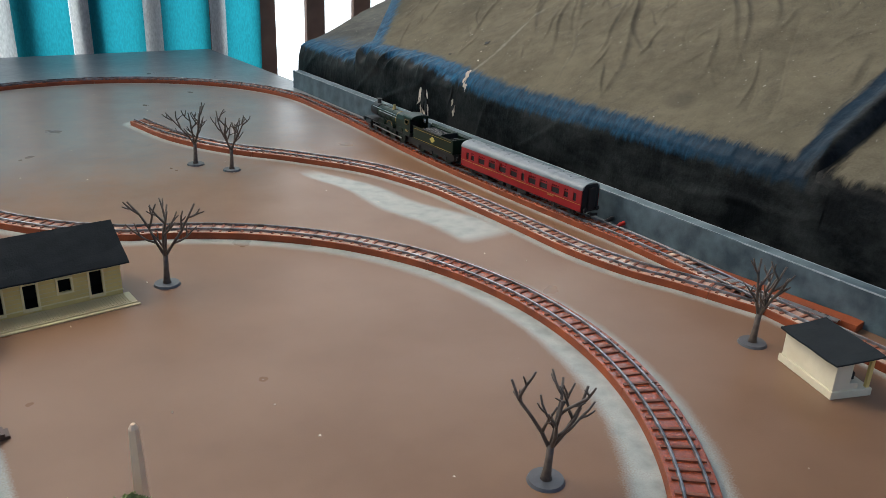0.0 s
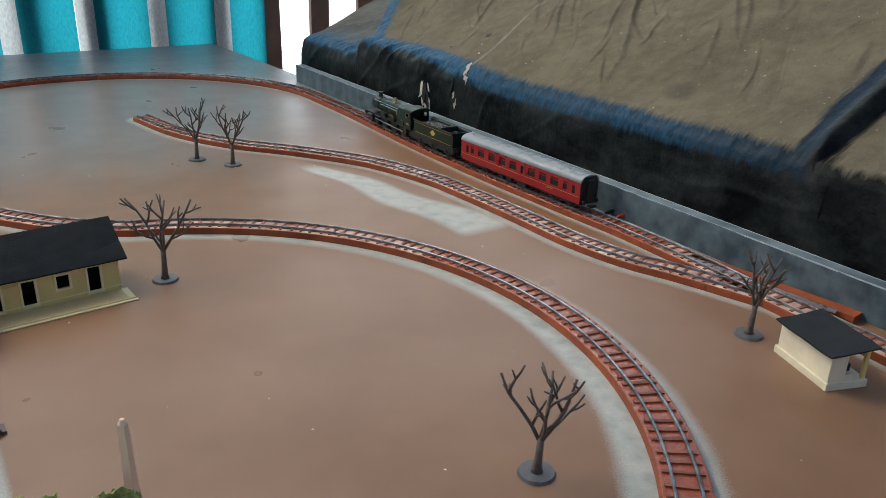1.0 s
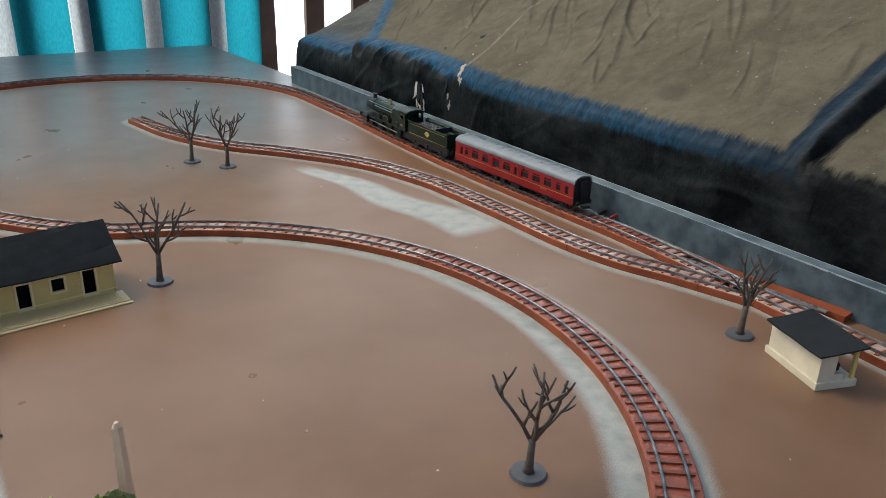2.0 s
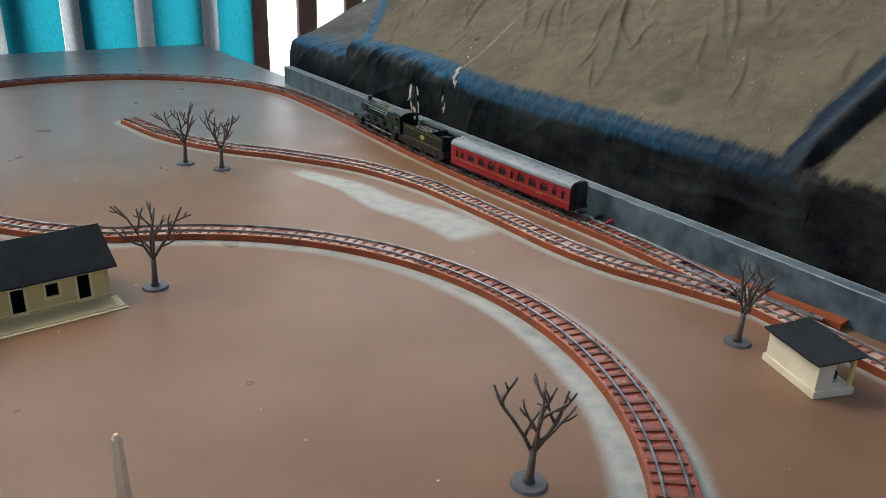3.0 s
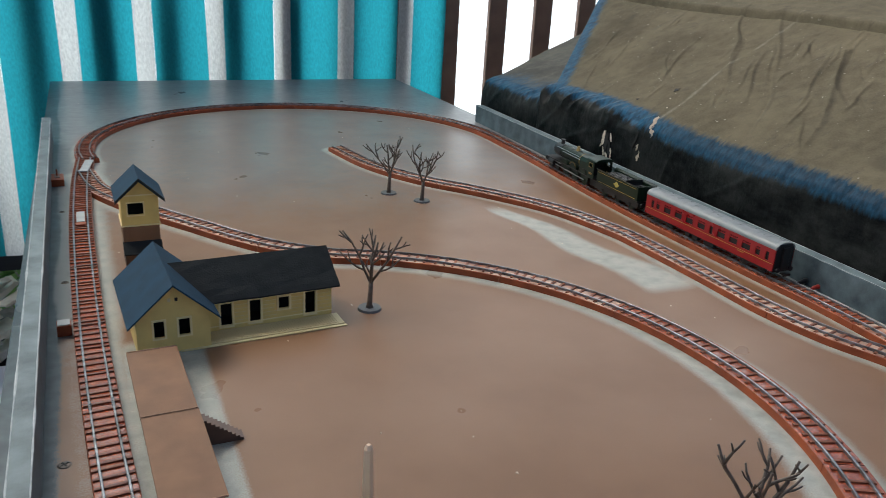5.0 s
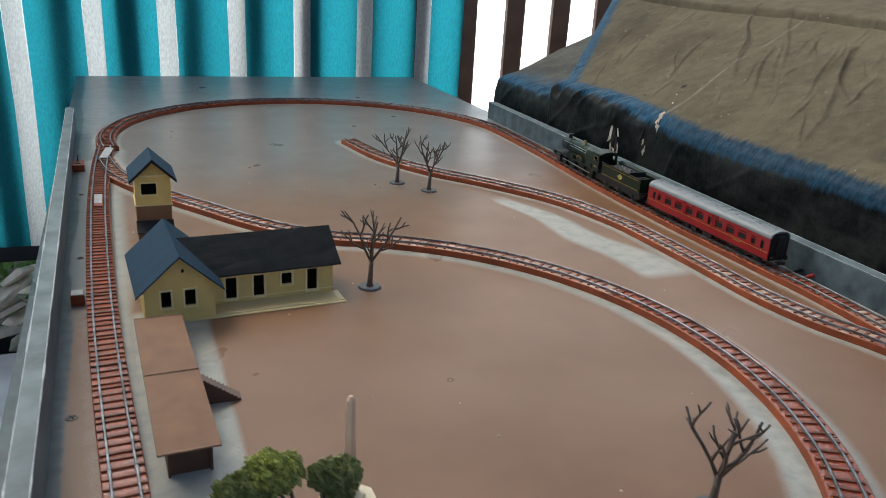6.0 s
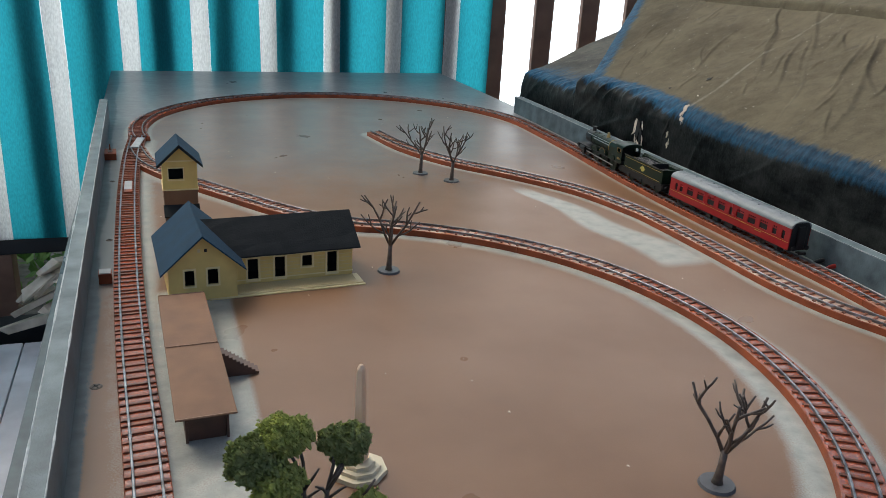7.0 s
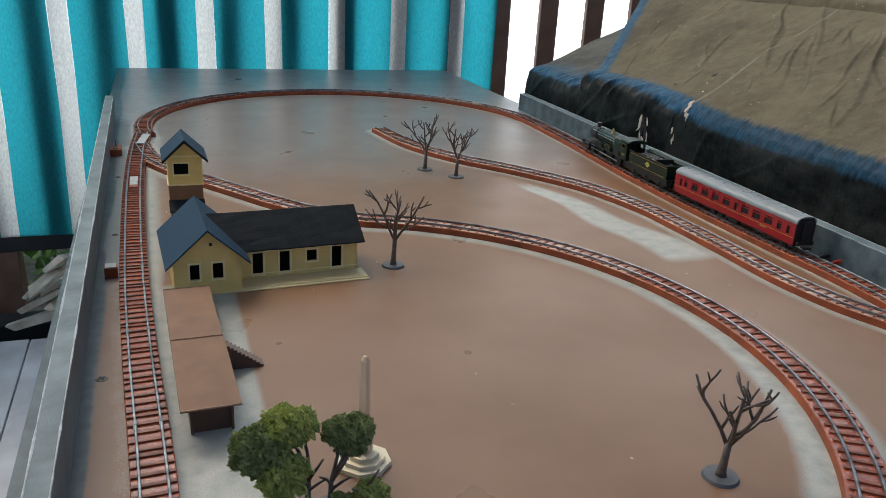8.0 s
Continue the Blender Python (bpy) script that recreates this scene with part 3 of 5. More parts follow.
# ---------------------------------------------------------------- the covered heap
def tarp_material(name, dust_a, dust_b, rubbed=True):
    """Blue-black sheet: bare black side, blue rubbed fold, dust lying on the top."""
    m = bpy.data.materials.new(name)
    m.use_nodes = True
    t = m.node_tree
    p = t.nodes["Principled BSDF"]
    co = t.nodes.new("ShaderNodeTexCoord")

    def nz(scale, detail, rough=0.6, stretch=None):
        n = t.nodes.new("ShaderNodeTexNoise")
        n.inputs["Scale"].default_value, n.inputs["Detail"].default_value, n.inputs["Roughness"].default_value = scale, detail, rough
        v = co.outputs["Object"]
        if stretch:
            mp = t.nodes.new("ShaderNodeMapping")
            mp.inputs["Scale"].default_value = stretch[:3]
            mp.inputs["Rotation"].default_value = (0, 0, stretch[3])
            t.links.new(v, mp.inputs[0])
            v = mp.outputs[0]
        t.links.new(v, n.inputs["Vector"])
        return n.outputs[0]

    def mr(v, a, b, lo=0.0, hi=1.0):
        r = t.nodes.new("ShaderNodeMapRange")
        r.inputs[1].default_value, r.inputs[2].default_value, r.inputs[3].default_value, r.inputs[4].default_value = a, b, lo, hi
        t.links.new(v, r.inputs[0])
        return r.outputs[0]

    def mix(f, a, b):
        x = t.nodes.new("ShaderNodeMix")
        x.data_type = "RGBA"
        for s, v in ((x.inputs[0], f), (x.inputs[6], a), (x.inputs[7], b)):
            if isinstance(v, tuple):
                s.default_value = (*v, 1)
            else:
                t.links.new(v, s)
        return x.outputs[2]

    def add(a, b, k):
        x = t.nodes.new("ShaderNodeMath")
        x.operation = "MULTIPLY_ADD"
        t.links.new(b, x.inputs[0])
        x.inputs[1].default_value = k
        t.links.new(a, x.inputs[2])
        return x.outputs[0]

    def attr(nm):
        q = t.nodes.new("ShaderNodeAttribute")
        q.attribute_name = nm
        return q.outputs["Fac"]

    big, mid, fine = nz(6, 5), nz(38, 6, 0.65), nz(420, 3)
    haze = nz(9, 6, 0.7, (1, 1, 1.6, 0.4))
    fabric = mix(mr(haze, 0.40, 0.68), (0.0032, 0.0040, 0.0044), (0.036, 0.038, 0.036))
    blue = mix(mr(nz(70, 5, 0.6, (1, 3, 1, 0)), 0.36, 0.66), (0.008, 0.036, 0.072), (0.021, 0.110, 0.205))
    blue = mix(mr(attr("far"), 0.0, 1.0), mix(mr(mid, 0.35, 0.65), (0.005, 0.014, 0.025), (0.007, 0.024, 0.042)), blue)
    dust = mix(mr(mid, 0.30, 0.70), dust_a, dust_b)
    dust = mix(mr(big, 0.50, 0.72, 0, 0.7), dust, tuple(c * 1.22 for c in dust_a))
    dust = mix(mr(nz(4.3, 6, 0.7), 0.50, 0.66, 0, 0.7), dust, tuple(c * 0.62 for c in dust_b))
    dust = mix(mr(nz(16, 5, 0.75, (1, 2.2, 1, 0.7)), 0.58, 0.70, 0, 0.45), dust, (0.040, 0.044, 0.044))
    dust = mix(mr(fine, 0.35, 0.7, 0, 0.25), dust, tuple(c * 1.5 for c in dust_a))
    dust = mix(mr(add(attr("scuff"), mid, 0.8), 0.85, 1.15), dust, (0.27, 0.25, 0.205))
    dust = mix(mr(nz(150, 1), 0.755, 0.79), dust, (0.40, 0.38, 0.32))
    # fold shade painted into the dust colour, together with one real dark stain
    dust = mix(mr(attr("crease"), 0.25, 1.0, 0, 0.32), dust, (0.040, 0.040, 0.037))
    up = add(add(add(attr("shelf"), nz(1.0, 5, 0.7, (16, 120, 16, 0)), 0.034), mid, 0.014), big, 0.012)
    c = mix(mr(up, 0.016, 0.026), fabric, blue) if rubbed else fabric
    c = mix(mr(up, 0.050, 0.062), c, dust)
    p.inputs["Specular IOR Level"].default_value = 0.08
    t.links.new(c, p.inputs["Base Color"])
    t.links.new(mr(up, 0.045, 0.065, 0.46, 0.9), p.inputs["Roughness"])
    bp = t.nodes.new("ShaderNodeBump")
    bp.inputs["Strength"].default_value, bp.inputs["Distance"].default_value = 0.7, 0.0025
    t.links.new(add(mid, nz(24, 4, 0.6, (1, 2.6, 1, 0.75)), 0.8), bp.inputs["Height"])
    t.links.new(bp.outputs[0], p.inputs["Normal"])
    return m


def fold_set(seed, n, xs, ys, lean, length, width, height):
    """Creases in plan: centre, direction (dy per dx), half length, width, height."""
    rng = np.random.RandomState(seed)
    out = []
    for _ in range(n):
        a = math.atan(rng.uniform(*lean))
        out.append((rng.uniform(*xs), rng.uniform(*ys), math.cos(a), math.sin(a), rng.uniform(*length) / 2, rng.uniform(*width), rng.uniform(*height) * rng.choice((1, 1, -0.7))))
    return out


def crumple(P, folds):
    """Heights of a set of creases at plan points P, with shade painted on one side of each."""
    h, shade_stain = np.zeros(len(P)), np.zeros(len(P))
    for cx, cy, ux, uy, half, w, a in folds:
        dx, dy = P[:, 0] - cx, P[:, 1] - cy
        s = (dx * ux + dy * uy) / half
        d = -dx * uy + dy * ux + 0.3 * w * np.sin(s * 5 + cx * 40) + 0.12 * half * s * s * math.sin(cy * 50)
        taper = np.clip(1 - s * s, 0, 1)
        h += a * taper * np.exp(-np.abs(d) / np.where(d > 0, w, 0.45 * w))
        shade_stain = np.maximum(shade_stain, taper * np.exp(-((d + 0.5 * w) / (0.42 * w)) ** 2) * min(1.0, abs(a) / 0.004))
    return h, shade_stain


def tarp_sheet(name, parent, material, profile, place, edge, folds, ys=480, far=None, scuff=None, gather=0.0013, seed=0.0):
    """A cover draped over a heap: runs of (x, z, steps) across, carried along v = 0 to 1, with creases and gathers."""
    px, pz = [profile[0][0]], [profile[0][1]]
    for (xa, za, _), (xb, zb, n) in zip(profile, profile[1:]):
        for i in range(1, n + 1):
            px.append(xa + (xb - xa) * i / n)
            pz.append(za + (zb - za) * i / n)
    px, pz = np.array(px), np.array(pz)
    for _ in range(3):
        px[1:-1], pz[1:-1] = (px[:-2] + 2 * px[1:-1] + px[2:]) / 4, (pz[:-2] + 2 * pz[1:-1] + pz[2:]) / 4
    k = np.concatenate([[0], np.cumsum(np.hypot(np.diff(px), np.diff(pz)))])
    first = k[int(np.argmax(pz > TARP_RIDGE[name]))]
    nu = len(px)
    d = np.tile(k - first, ys + 1)
    Q = np.array([place(px[i], j / ys, pz[i]) for j in range(ys + 1) for i in range(nu)])
    h, shade_stain = crumple(Q[:, :2], folds)
    # the real dark stain joins the painted shade of the folds
    shade_stain = np.maximum(shade_stain, 1.6 * np.exp(-((Q[:, 0] - 1.083) / 0.020) ** 2 - ((Q[:, 1] - 0.784) / 0.024) ** 2))
    top = ramp(d, 0.020, 0.075)
    side = 1 - ramp(d, -0.030, 0.012)
    band = np.exp(-((d - 0.014) / 0.026) ** 2)
    wide = far(Q[:, 1]) if far else np.zeros(len(Q))
    x, y, z = Q.T
    low = np.array([noise.noise((a * 4 + seed, b * 4, 2.0)) for a, b in zip(x, y)])
    small = np.array([noise.noise((a * 30 + seed, b * 30, c * 30)) for a, b, c in Q])
    pull = np.array([noise.noise((b * 75 + a * 25 + seed, 0.5 + c * 9, 4.0)) + 0.6 * noise.noise((b * 150 + a * 30, c * 14, 6.0 + seed)) for a, b, c in Q])
    crush = np.array([1 - 2.4 * abs(noise.noise((b * 26 + a * 14 + seed, c * 22 - a * 9, 8.0))) for a, b, c in Q])
    hang = np.array([noise.noise((b * 5 + c * 4 + seed, c * 3, 0.3)) * 0.006 + max(0, 1 - 9 * abs(noise.noise((b * 6 + c * 8 + seed, c * 5 - b * 3, 5.3)))) * 0.0020 + noise.noise((b * 22, c * 18 + seed, 2.3)) * 0.0016 for a, b, c in Q])
    lift = top * (h + 0.009 * low + 0.0011 * small) + band * (gather * pull + (0.0015 + 0.0075 * np.maximum(wide, 0)) * crush)
    V = np.stack([x - side * hang - 0.55 * band * (gather * pull + (0.0015 + 0.0075 * np.maximum(wide, 0)) * crush), y, z + lift], 1)
    idx = np.arange((ys + 1) * nu).reshape(ys + 1, nu)
    F = np.stack([idx[:-1, :-1], idx[1:, :-1], idx[1:, 1:], idx[:-1, 1:]], -1).reshape(-1, 4)
    me = bpy.data.meshes.new(name)
    me.from_pydata(V.tolist(), [], F.tolist())
    shelf = np.minimum(d - 0.026 * wide, edge(x, y))
    sc = scuff(x, y) if scuff else np.zeros(len(Q))
    for nm, q in (("shelf", shelf), ("crease", shade_stain * top), ("far", np.clip(0.45 * ramp(y, 0.57, 0.80) + wide, 0, 1)), ("scuff", sc)):
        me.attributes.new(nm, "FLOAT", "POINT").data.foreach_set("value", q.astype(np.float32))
    me.materials.append(material)
    me.polygons.foreach_set("use_smooth", [True] * len(me.polygons))
    if sum(f.normal.z for f in me.polygons) < 0:
        me.flip_normals()
    return part(name, me, None, parent)


TARP_RIDGE = {"sheet": 0.108, "end_flap": 0.088, "near_flap": 0.110}


def covered_heap():
    m = tarp_material("dusty_tarpaulin", (0.150, 0.128, 0.086), (0.094, 0.083, 0.058))
    t = thing("tarpaulin_heap", "dusty blue-black tarpaulin sheet draped over a bulky heap beside the layout", "tarpaulin")

    def far_edge(x):
        return 1.64 + 1.1 * np.clip(x - 1.05, 0, 0.5)

    def main(x, v, z):
        y = 0.50 + (far_edge(x) - 0.50) * v
        n = 1 - ramp(y, 0.502, 0.530)
        e = ramp(v, 0.980, 1.0)
        flat = min(z, 0.108 + 0.25 * max(x - 1.05, 0))
        z = z + n * (flat - z) + 0.006 * math.exp(-((y - 0.533) / 0.012) ** 2) * ramp(x, 1.012, 1.06)
        z = z - e * max(z + 0.05, 0)
        return x + 0.03 * e, y + 0.012 * e, z

    def scuff(x, y):
        s = (x - 1.03) / 0.37
        return np.exp(-np.abs(y - 1.222 - 0.075 * s + 0.008 * np.sin(s * 9)) / 0.012) * (s > 0) * (s < 1.1) * 0.62

    folds = fold_set(3, 16, (1.12, 1.40), (0.60, 1.60), (0.5, 1.1), (0.20, 0.45), (0.006, 0.012), (0.003, 0.0055))
    folds += fold_set(7, 75, (1.06, 1.42), (0.58, 1.75), (0.2, 1.3), (0.05, 0.18), (0.0032, 0.007), (0.0016, 0.0044))
    folds += fold_set(11, 40, (1.06, 1.42), (0.60, 1.70), (-0.9, 0.1), (0.03, 0.12), (0.003, 0.006), (0.0014, 0.0034))
    sheet = tarp_sheet("sheet", t, m, [(0.992, DECK_Z + 0.01, 0), (0.998, -0.05, 5), (1.003, 0.03, 12), (1.008, 0.098, 24), (1.014, 0.112, 8), (1.026, 0.127, 10), (1.040, 0.137, 9), (1.075, 0.154, 12), (1.398, 0.310, 90), (1.402, 0.302, 4), (1.406, 0.304, 3), (1.410, 0.326, 5), (1.430, 0.330, 6), (1.75, 0.400, 30), (2.3, 0.50, 10), (2.9, 0.50, 4)],
                       main, lambda x, y: np.minimum((y - 0.540) * 1.3 - 0.25 * np.clip(x - 1.05, 0, 0.04), 0.55 * (far_edge(x) - y) - 0.010), folds, far=lambda y: ramp(y, 1.08, 1.42), scuff=scuff)

    def end(x, v, z):
        y = 1.62 + 0.33 * v + 0.45 * max(x - 1.05, 0)
        e = ramp(v, 0.90, 1.0)
        return x + 0.04 * e, y, z - e * max(z + 0.1, 0)

    grey = tarp_material("grimy_tarpaulin", (0.150, 0.142, 0.118), (0.075, 0.080, 0.078))
    tarp_sheet("end_flap", t, grey, [(1.000, DECK_Z + 0.01, 0), (1.006, -0.02, 4), (1.012, 0.07, 16), (1.022, 0.093, 8), (1.05, 0.108, 10), (1.2, 0.152, 40), (1.45, 0.22, 30), (1.9, 0.30, 12), (2.6, 0.33, 4)], end, lambda x, y: 0.012 + 0.20 * (x - 1.0), fold_set(5, 18, (1.03, 1.35), (1.62, 2.1), (0.2, 2.0), (0.06, 0.25), (0.008, 0.016), (0.002, 0.006)), ys=110, far=lambda y: 0.5 + 0 * y, seed=4.0)

    def near(x, v, z):
        return x, -0.4 + 0.93 * v, z

    bare = tarp_material("bare_black_tarpaulin", (0.150, 0.128, 0.086), (0.094, 0.083, 0.058), False)
    # dust stops short of the main fold; the strip left black stands for shade
    tarp_sheet("near_flap", t, bare, [(0.994, DECK_Z + 0.01, 0), (0.999, -0.06, 5), (1.008, 0.05, 16), (1.012, 0.108, 10), (1.022, 0.122, 8), (1.05, 0.134, 8), (1.3, 0.230, 40), (1.9, 0.26, 20), (2.6, 0.26, 4)], near, lambda x, y: 0.53 - y + 0.10 * (x - 1), fold_set(9, 16, (1.06, 1.4), (-0.1, 0.5), (-0.6, 0.8), (0.06, 0.25), (0.006, 0.014), (0.002, 0.005)), ys=150, far=lambda y: -0.55 + 0 * y, seed=9.0)

    # torn places in the fold, with pale frayed lining
    rng = random.Random(4)
    me = sheet.data
    pts = np.empty(len(me.vertices) * 3, np.float32)
    me.vertices.foreach_get("co", pts)
    pts = pts.reshape(-1, 3)

    def ragged(nm, at, w, h, turn, mt, proud=0.0012):
        """A jagged scrap lying on the sheet at the place nearest to at."""
        v = me.vertices[int(np.argmin(((pts - np.array(at)) ** 2).sum(1)))]
        nrm = v.normal.normalized()
        upright = (Vector((0, 0, 1)) - nrm * nrm.z).normalized()
        across = upright.cross(nrm)
        out = []
        for k in range(14):
            a = 2 * math.pi * k / 14
            r = rng.uniform(0.45, 1.45)
            out.append((w * r * math.cos(a), h * r * math.sin(a)))
        c = Vector(at) + nrm * ((v.co - Vector(at)).dot(nrm) + proud)
        basis = Matrix((across, -nrm, upright)).transposed().to_4x4()
        part(nm, one_prism(out, 0.0008, Matrix.Translation(c) @ basis @ Matrix.Rotation(radians(turn), 4, "Y")), mt, t)

    for at, w, h, turn in (((1.003, 1.338, 0.066), 0.0060, 0.028, 4), ((1.003, 1.328, 0.052), 0.0045, 0.015, -15), ((1.004, 1.250, 0.088), 0.0030, 0.016, 25), ((1.112, 1.278, 0.173), 0.0070, 0.0055, 30), ((1.060, 1.330, 0.150), 0.0035, 0.0025, 0)):
        ragged("tear", at, w, h, turn, DARK, 0.0020)
    for at, w, h, turn in (((1.003, 1.349, 0.074), 0.0035, 0.014, 12), ((1.003, 1.353, 0.058), 0.0030, 0.009, 30), ((1.003, 1.344, 0.042), 0.0060, 0.009, -10), ((1.003, 1.332, 0.036), 0.0055, 0.007, 20), ((1.003, 1.322, 0.048), 0.0024, 0.013, -8), ((1.003, 1.327, 0.076), 0.0016, 0.008, -20),
                           ((1.022, 1.222, 0.124), 0.0040, 0.012, -10), ((1.012, 1.214, 0.110), 0.0035, 0.008, -25), ((1.030, 1.228, 0.131), 0.0028, 0.006, 10), ((1.004, 1.243, 0.076), 0.0028, 0.006, 0), ((1.004, 1.236, 0.060), 0.0035, 0.008, 15), ((1.060, 1.240, 0.150), 0.0018, 0.0015, 0), ((1.085, 1.262, 0.160), 0.0014, 0.0012, 0)):
        ragged("frayed_lining", at, w, h, turn, SCRAP, 0.0014)
    part("covered_load", one_box(1.10, 0.60, DECK_Z, 2.3, 1.55, 0.05), DARKBROWN, t)


# ---------------------------------------------------------------- station building
def station():
    t = thing("station_building", "cream plastic model station with black and blue roofs and a porch", "model station", pose(0.160, 0.812, 0, 0, 0, 3.2))
    # main hall: x along the front, y to the back, porch in front of it
    x0, x1, yf, yb = 0.0, 0.140, 0.030, 0.100
    h = 0.041
    doors = [(0.016, 0.0060, 0.028, 0.032), (0.047, 0.0060, 0.059, 0.032), (0.109, 0.0060, 0.121, 0.033)]
    win = [(0.079, 0.017, 0.091, 0.031)]
    part("front_wall", one_pierced(x1 - x0, h, 0.0022, doors + win, Matrix.Translation((x0, yf, 0))), CREAM, t)
    for q in doors + win:
        bm = bmesh.new()
        surround(bm, q, 0.0021, 0.0014, yf)
        part("window_frame" if q in win else "door_frame", bm, TRIM, t)
    part("back_wall", one_box(x0, yb - 0.0022, 0, x1, yb, h), CREAM, t)
    half = (yb - yf) / 2
    gable = [(0, 0), (yb - yf, 0), (yb - yf, h), (half, h + 0.027), (0, h)]
    part("end_wall", one_prism(gable, 0.0022, Matrix.Translation((x1 + 0.0001, yf, 0)) @ Matrix.Rotation(radians(90), 4, "Z")), CREAM, t)
    for z in (0.0105, 0.0150, 0.0195, 0.0240, 0.0285):
        for xa, xb in ((0.0295, 0.0455), (0.0605, 0.0775), (0.0925, 0.1075), (0.1225, 0.1395)):
            part("board_line", one_box(xa, yf - 0.00025, z, xb, yf + 0.0002, z + 0.0004), CREAMLIGHT, t)
    for z in (0.006, h - 0.008):
        part("moulding", one_box(x0, yf - 0.0007, z, x1 + 0.0008, yf + 0.0002, z + 0.0012), TRIM, t)
    part("inner_floor", one_box(-0.06, yf + 0.0025, 0.0008, x1 - 0.0025, yb - 0.0025, 0.004), DARK, t)
    part("inner_partition", one_box(-0.06, yf + 0.030, 0.0042, x1 - 0.0025, yf + 0.032, h - 0.002), DARK, t)
    bm = bmesh.new()
    o, th = 0.007, 0.0016
    for s in (-1, 1):
        sl = 0.029 / half
        ye = yf + half + s * (half + o)
        ze = h + 0.0292 - sl * (half + o) * 0.97
        a = [(x0 - 0.0335, yf + half, h + 0.0292), (x1 + 0.006, yf + half, h + 0.0292), (x1 + 0.008, ye, ze), (x0 - 0.010, ye, ze)]
        vs = [bm.verts.new(c) for c in a] + [bm.verts.new((c[0], c[1], c[2] + th)) for c in a]
        for f in ((0, 1, 2, 3), (7, 6, 5, 4), (0, 4, 5, 1), (1, 5, 6, 2), (2, 6, 7, 3), (3, 7, 4, 0)):
            bm.faces.new([vs[i] for i in f])
    bmesh.ops.recalc_face_normals(bm, faces=bm.faces)
    bmesh.ops.subdivide_edges(bm, edges=bm.edges, cuts=6, use_grid_fill=True)
    for v in bm.verts:
        v.co.z += 0.0009 * noise.noise(v.co * 60)
        v.co.y += 0.0009 * noise.noise(v.co * 90 + Vector((3, 0, 0)))
    part("main_roof", bm, SLATE, t, "matt black slightly warped roof")
    # porch: planked platform with a stepped edge
    part("porch_floor", one_box(x0 - 0.030, 0.001, 0, x1 + 0.006, yf - 0.0008, 0.0022, bevel=0.0005), CREAMLIGHT, t)
    part("porch_step", one_box(x0 - 0.031, -0.0035, 0, x1 + 0.0075, 0.0008, 0.0011, bevel=0.0004), CREAMLIGHT, t)
    me = mesh_of("porch_plank", one_box(-0.0009, 0.003, 0.0023, 0.0009, yf - 0.003, 0.0029), CREAMLIGHT)
    for i in range(58):
        ob = part("porch_plank", me, None, t)
        ob.location = (x0 - 0.026 + 0.0029 * i, 0, 0)
    # gabled wing
    wx0, wx1, wyf, wyb = -0.072, -0.0005, 0.0, 0.118
    w, hw, top = wx1 - wx0, 0.042, 0.0745
    wins = [(0.0165, 0.018, 0.0265, 0.036), (0.0405, 0.018, 0.0515, 0.036)]
    part("gable_wall", one_pierced(w, hw, 0.0022, wins, Matrix.Translation((wx0, wyf, 0))), CREAM, t)
    part("gable", one_prism([(0, hw), (w, hw), (w / 2, top)], 0.0022, Matrix.Translation((wx0, wyf, 0))), CREAM, t)
    for q in wins:
        bm = bmesh.new()
        surround(bm, tuple(v + (wx0 if i % 2 == 0 else 0) for i, v in enumerate(q)), 0.0019, 0.0013, wyf)
        part("window_frame", bm, TRIM, t)
    for xx in (-0.041, -0.034):
        part("gable_vent", one_box(xx, wyf - 0.0008, 0.056, xx + 0.0028, wyf + 0.0003, 0.0595), DARK if xx > -0.04 else CREAMLIGHT, t)
    for xx in (wx0, wx1 - 0.0022):
        part("wing_side_wall", one_box(xx, wyf + 0.0023, 0, xx + 0.0022, wyb, hw), CREAM, t)
    part("wing_back_wall", one_prism([(0, 0), (w, 0), (w, hw), (w / 2, top), (0, hw)], 0.0022, Matrix.Translation((wx0, wyb, 0))), CREAM, t)
    part("wing_floor", one_box(wx0 + 0.003, wyf + 0.0026, 0.0008, wx1 - 0.003, wyb - 0.001, 0.003), DARK, t)
    part("wing_partition", one_box(wx0 + 0.003, wyf + 0.04, 0.0032, wx1 - 0.003, wyf + 0.042, hw), DARK, t)
    sl = (top - hw) / (w / 2)
    for s in (-1, 1):
        e = w / 2 + 0.009
        out = [(0, top + 0.0006), (s * e, top + 0.0006 - sl * e), (s * e, top + 0.0024 - sl * e), (0, top + 0.0028)]
        part("wing_roof", one_prism(out, wyb - wyf + 0.016, Matrix.Translation((wx0 + w / 2, wyf - 0.010, 0))), BLUEROOF, t, "blue-grey roof slope")
    return t


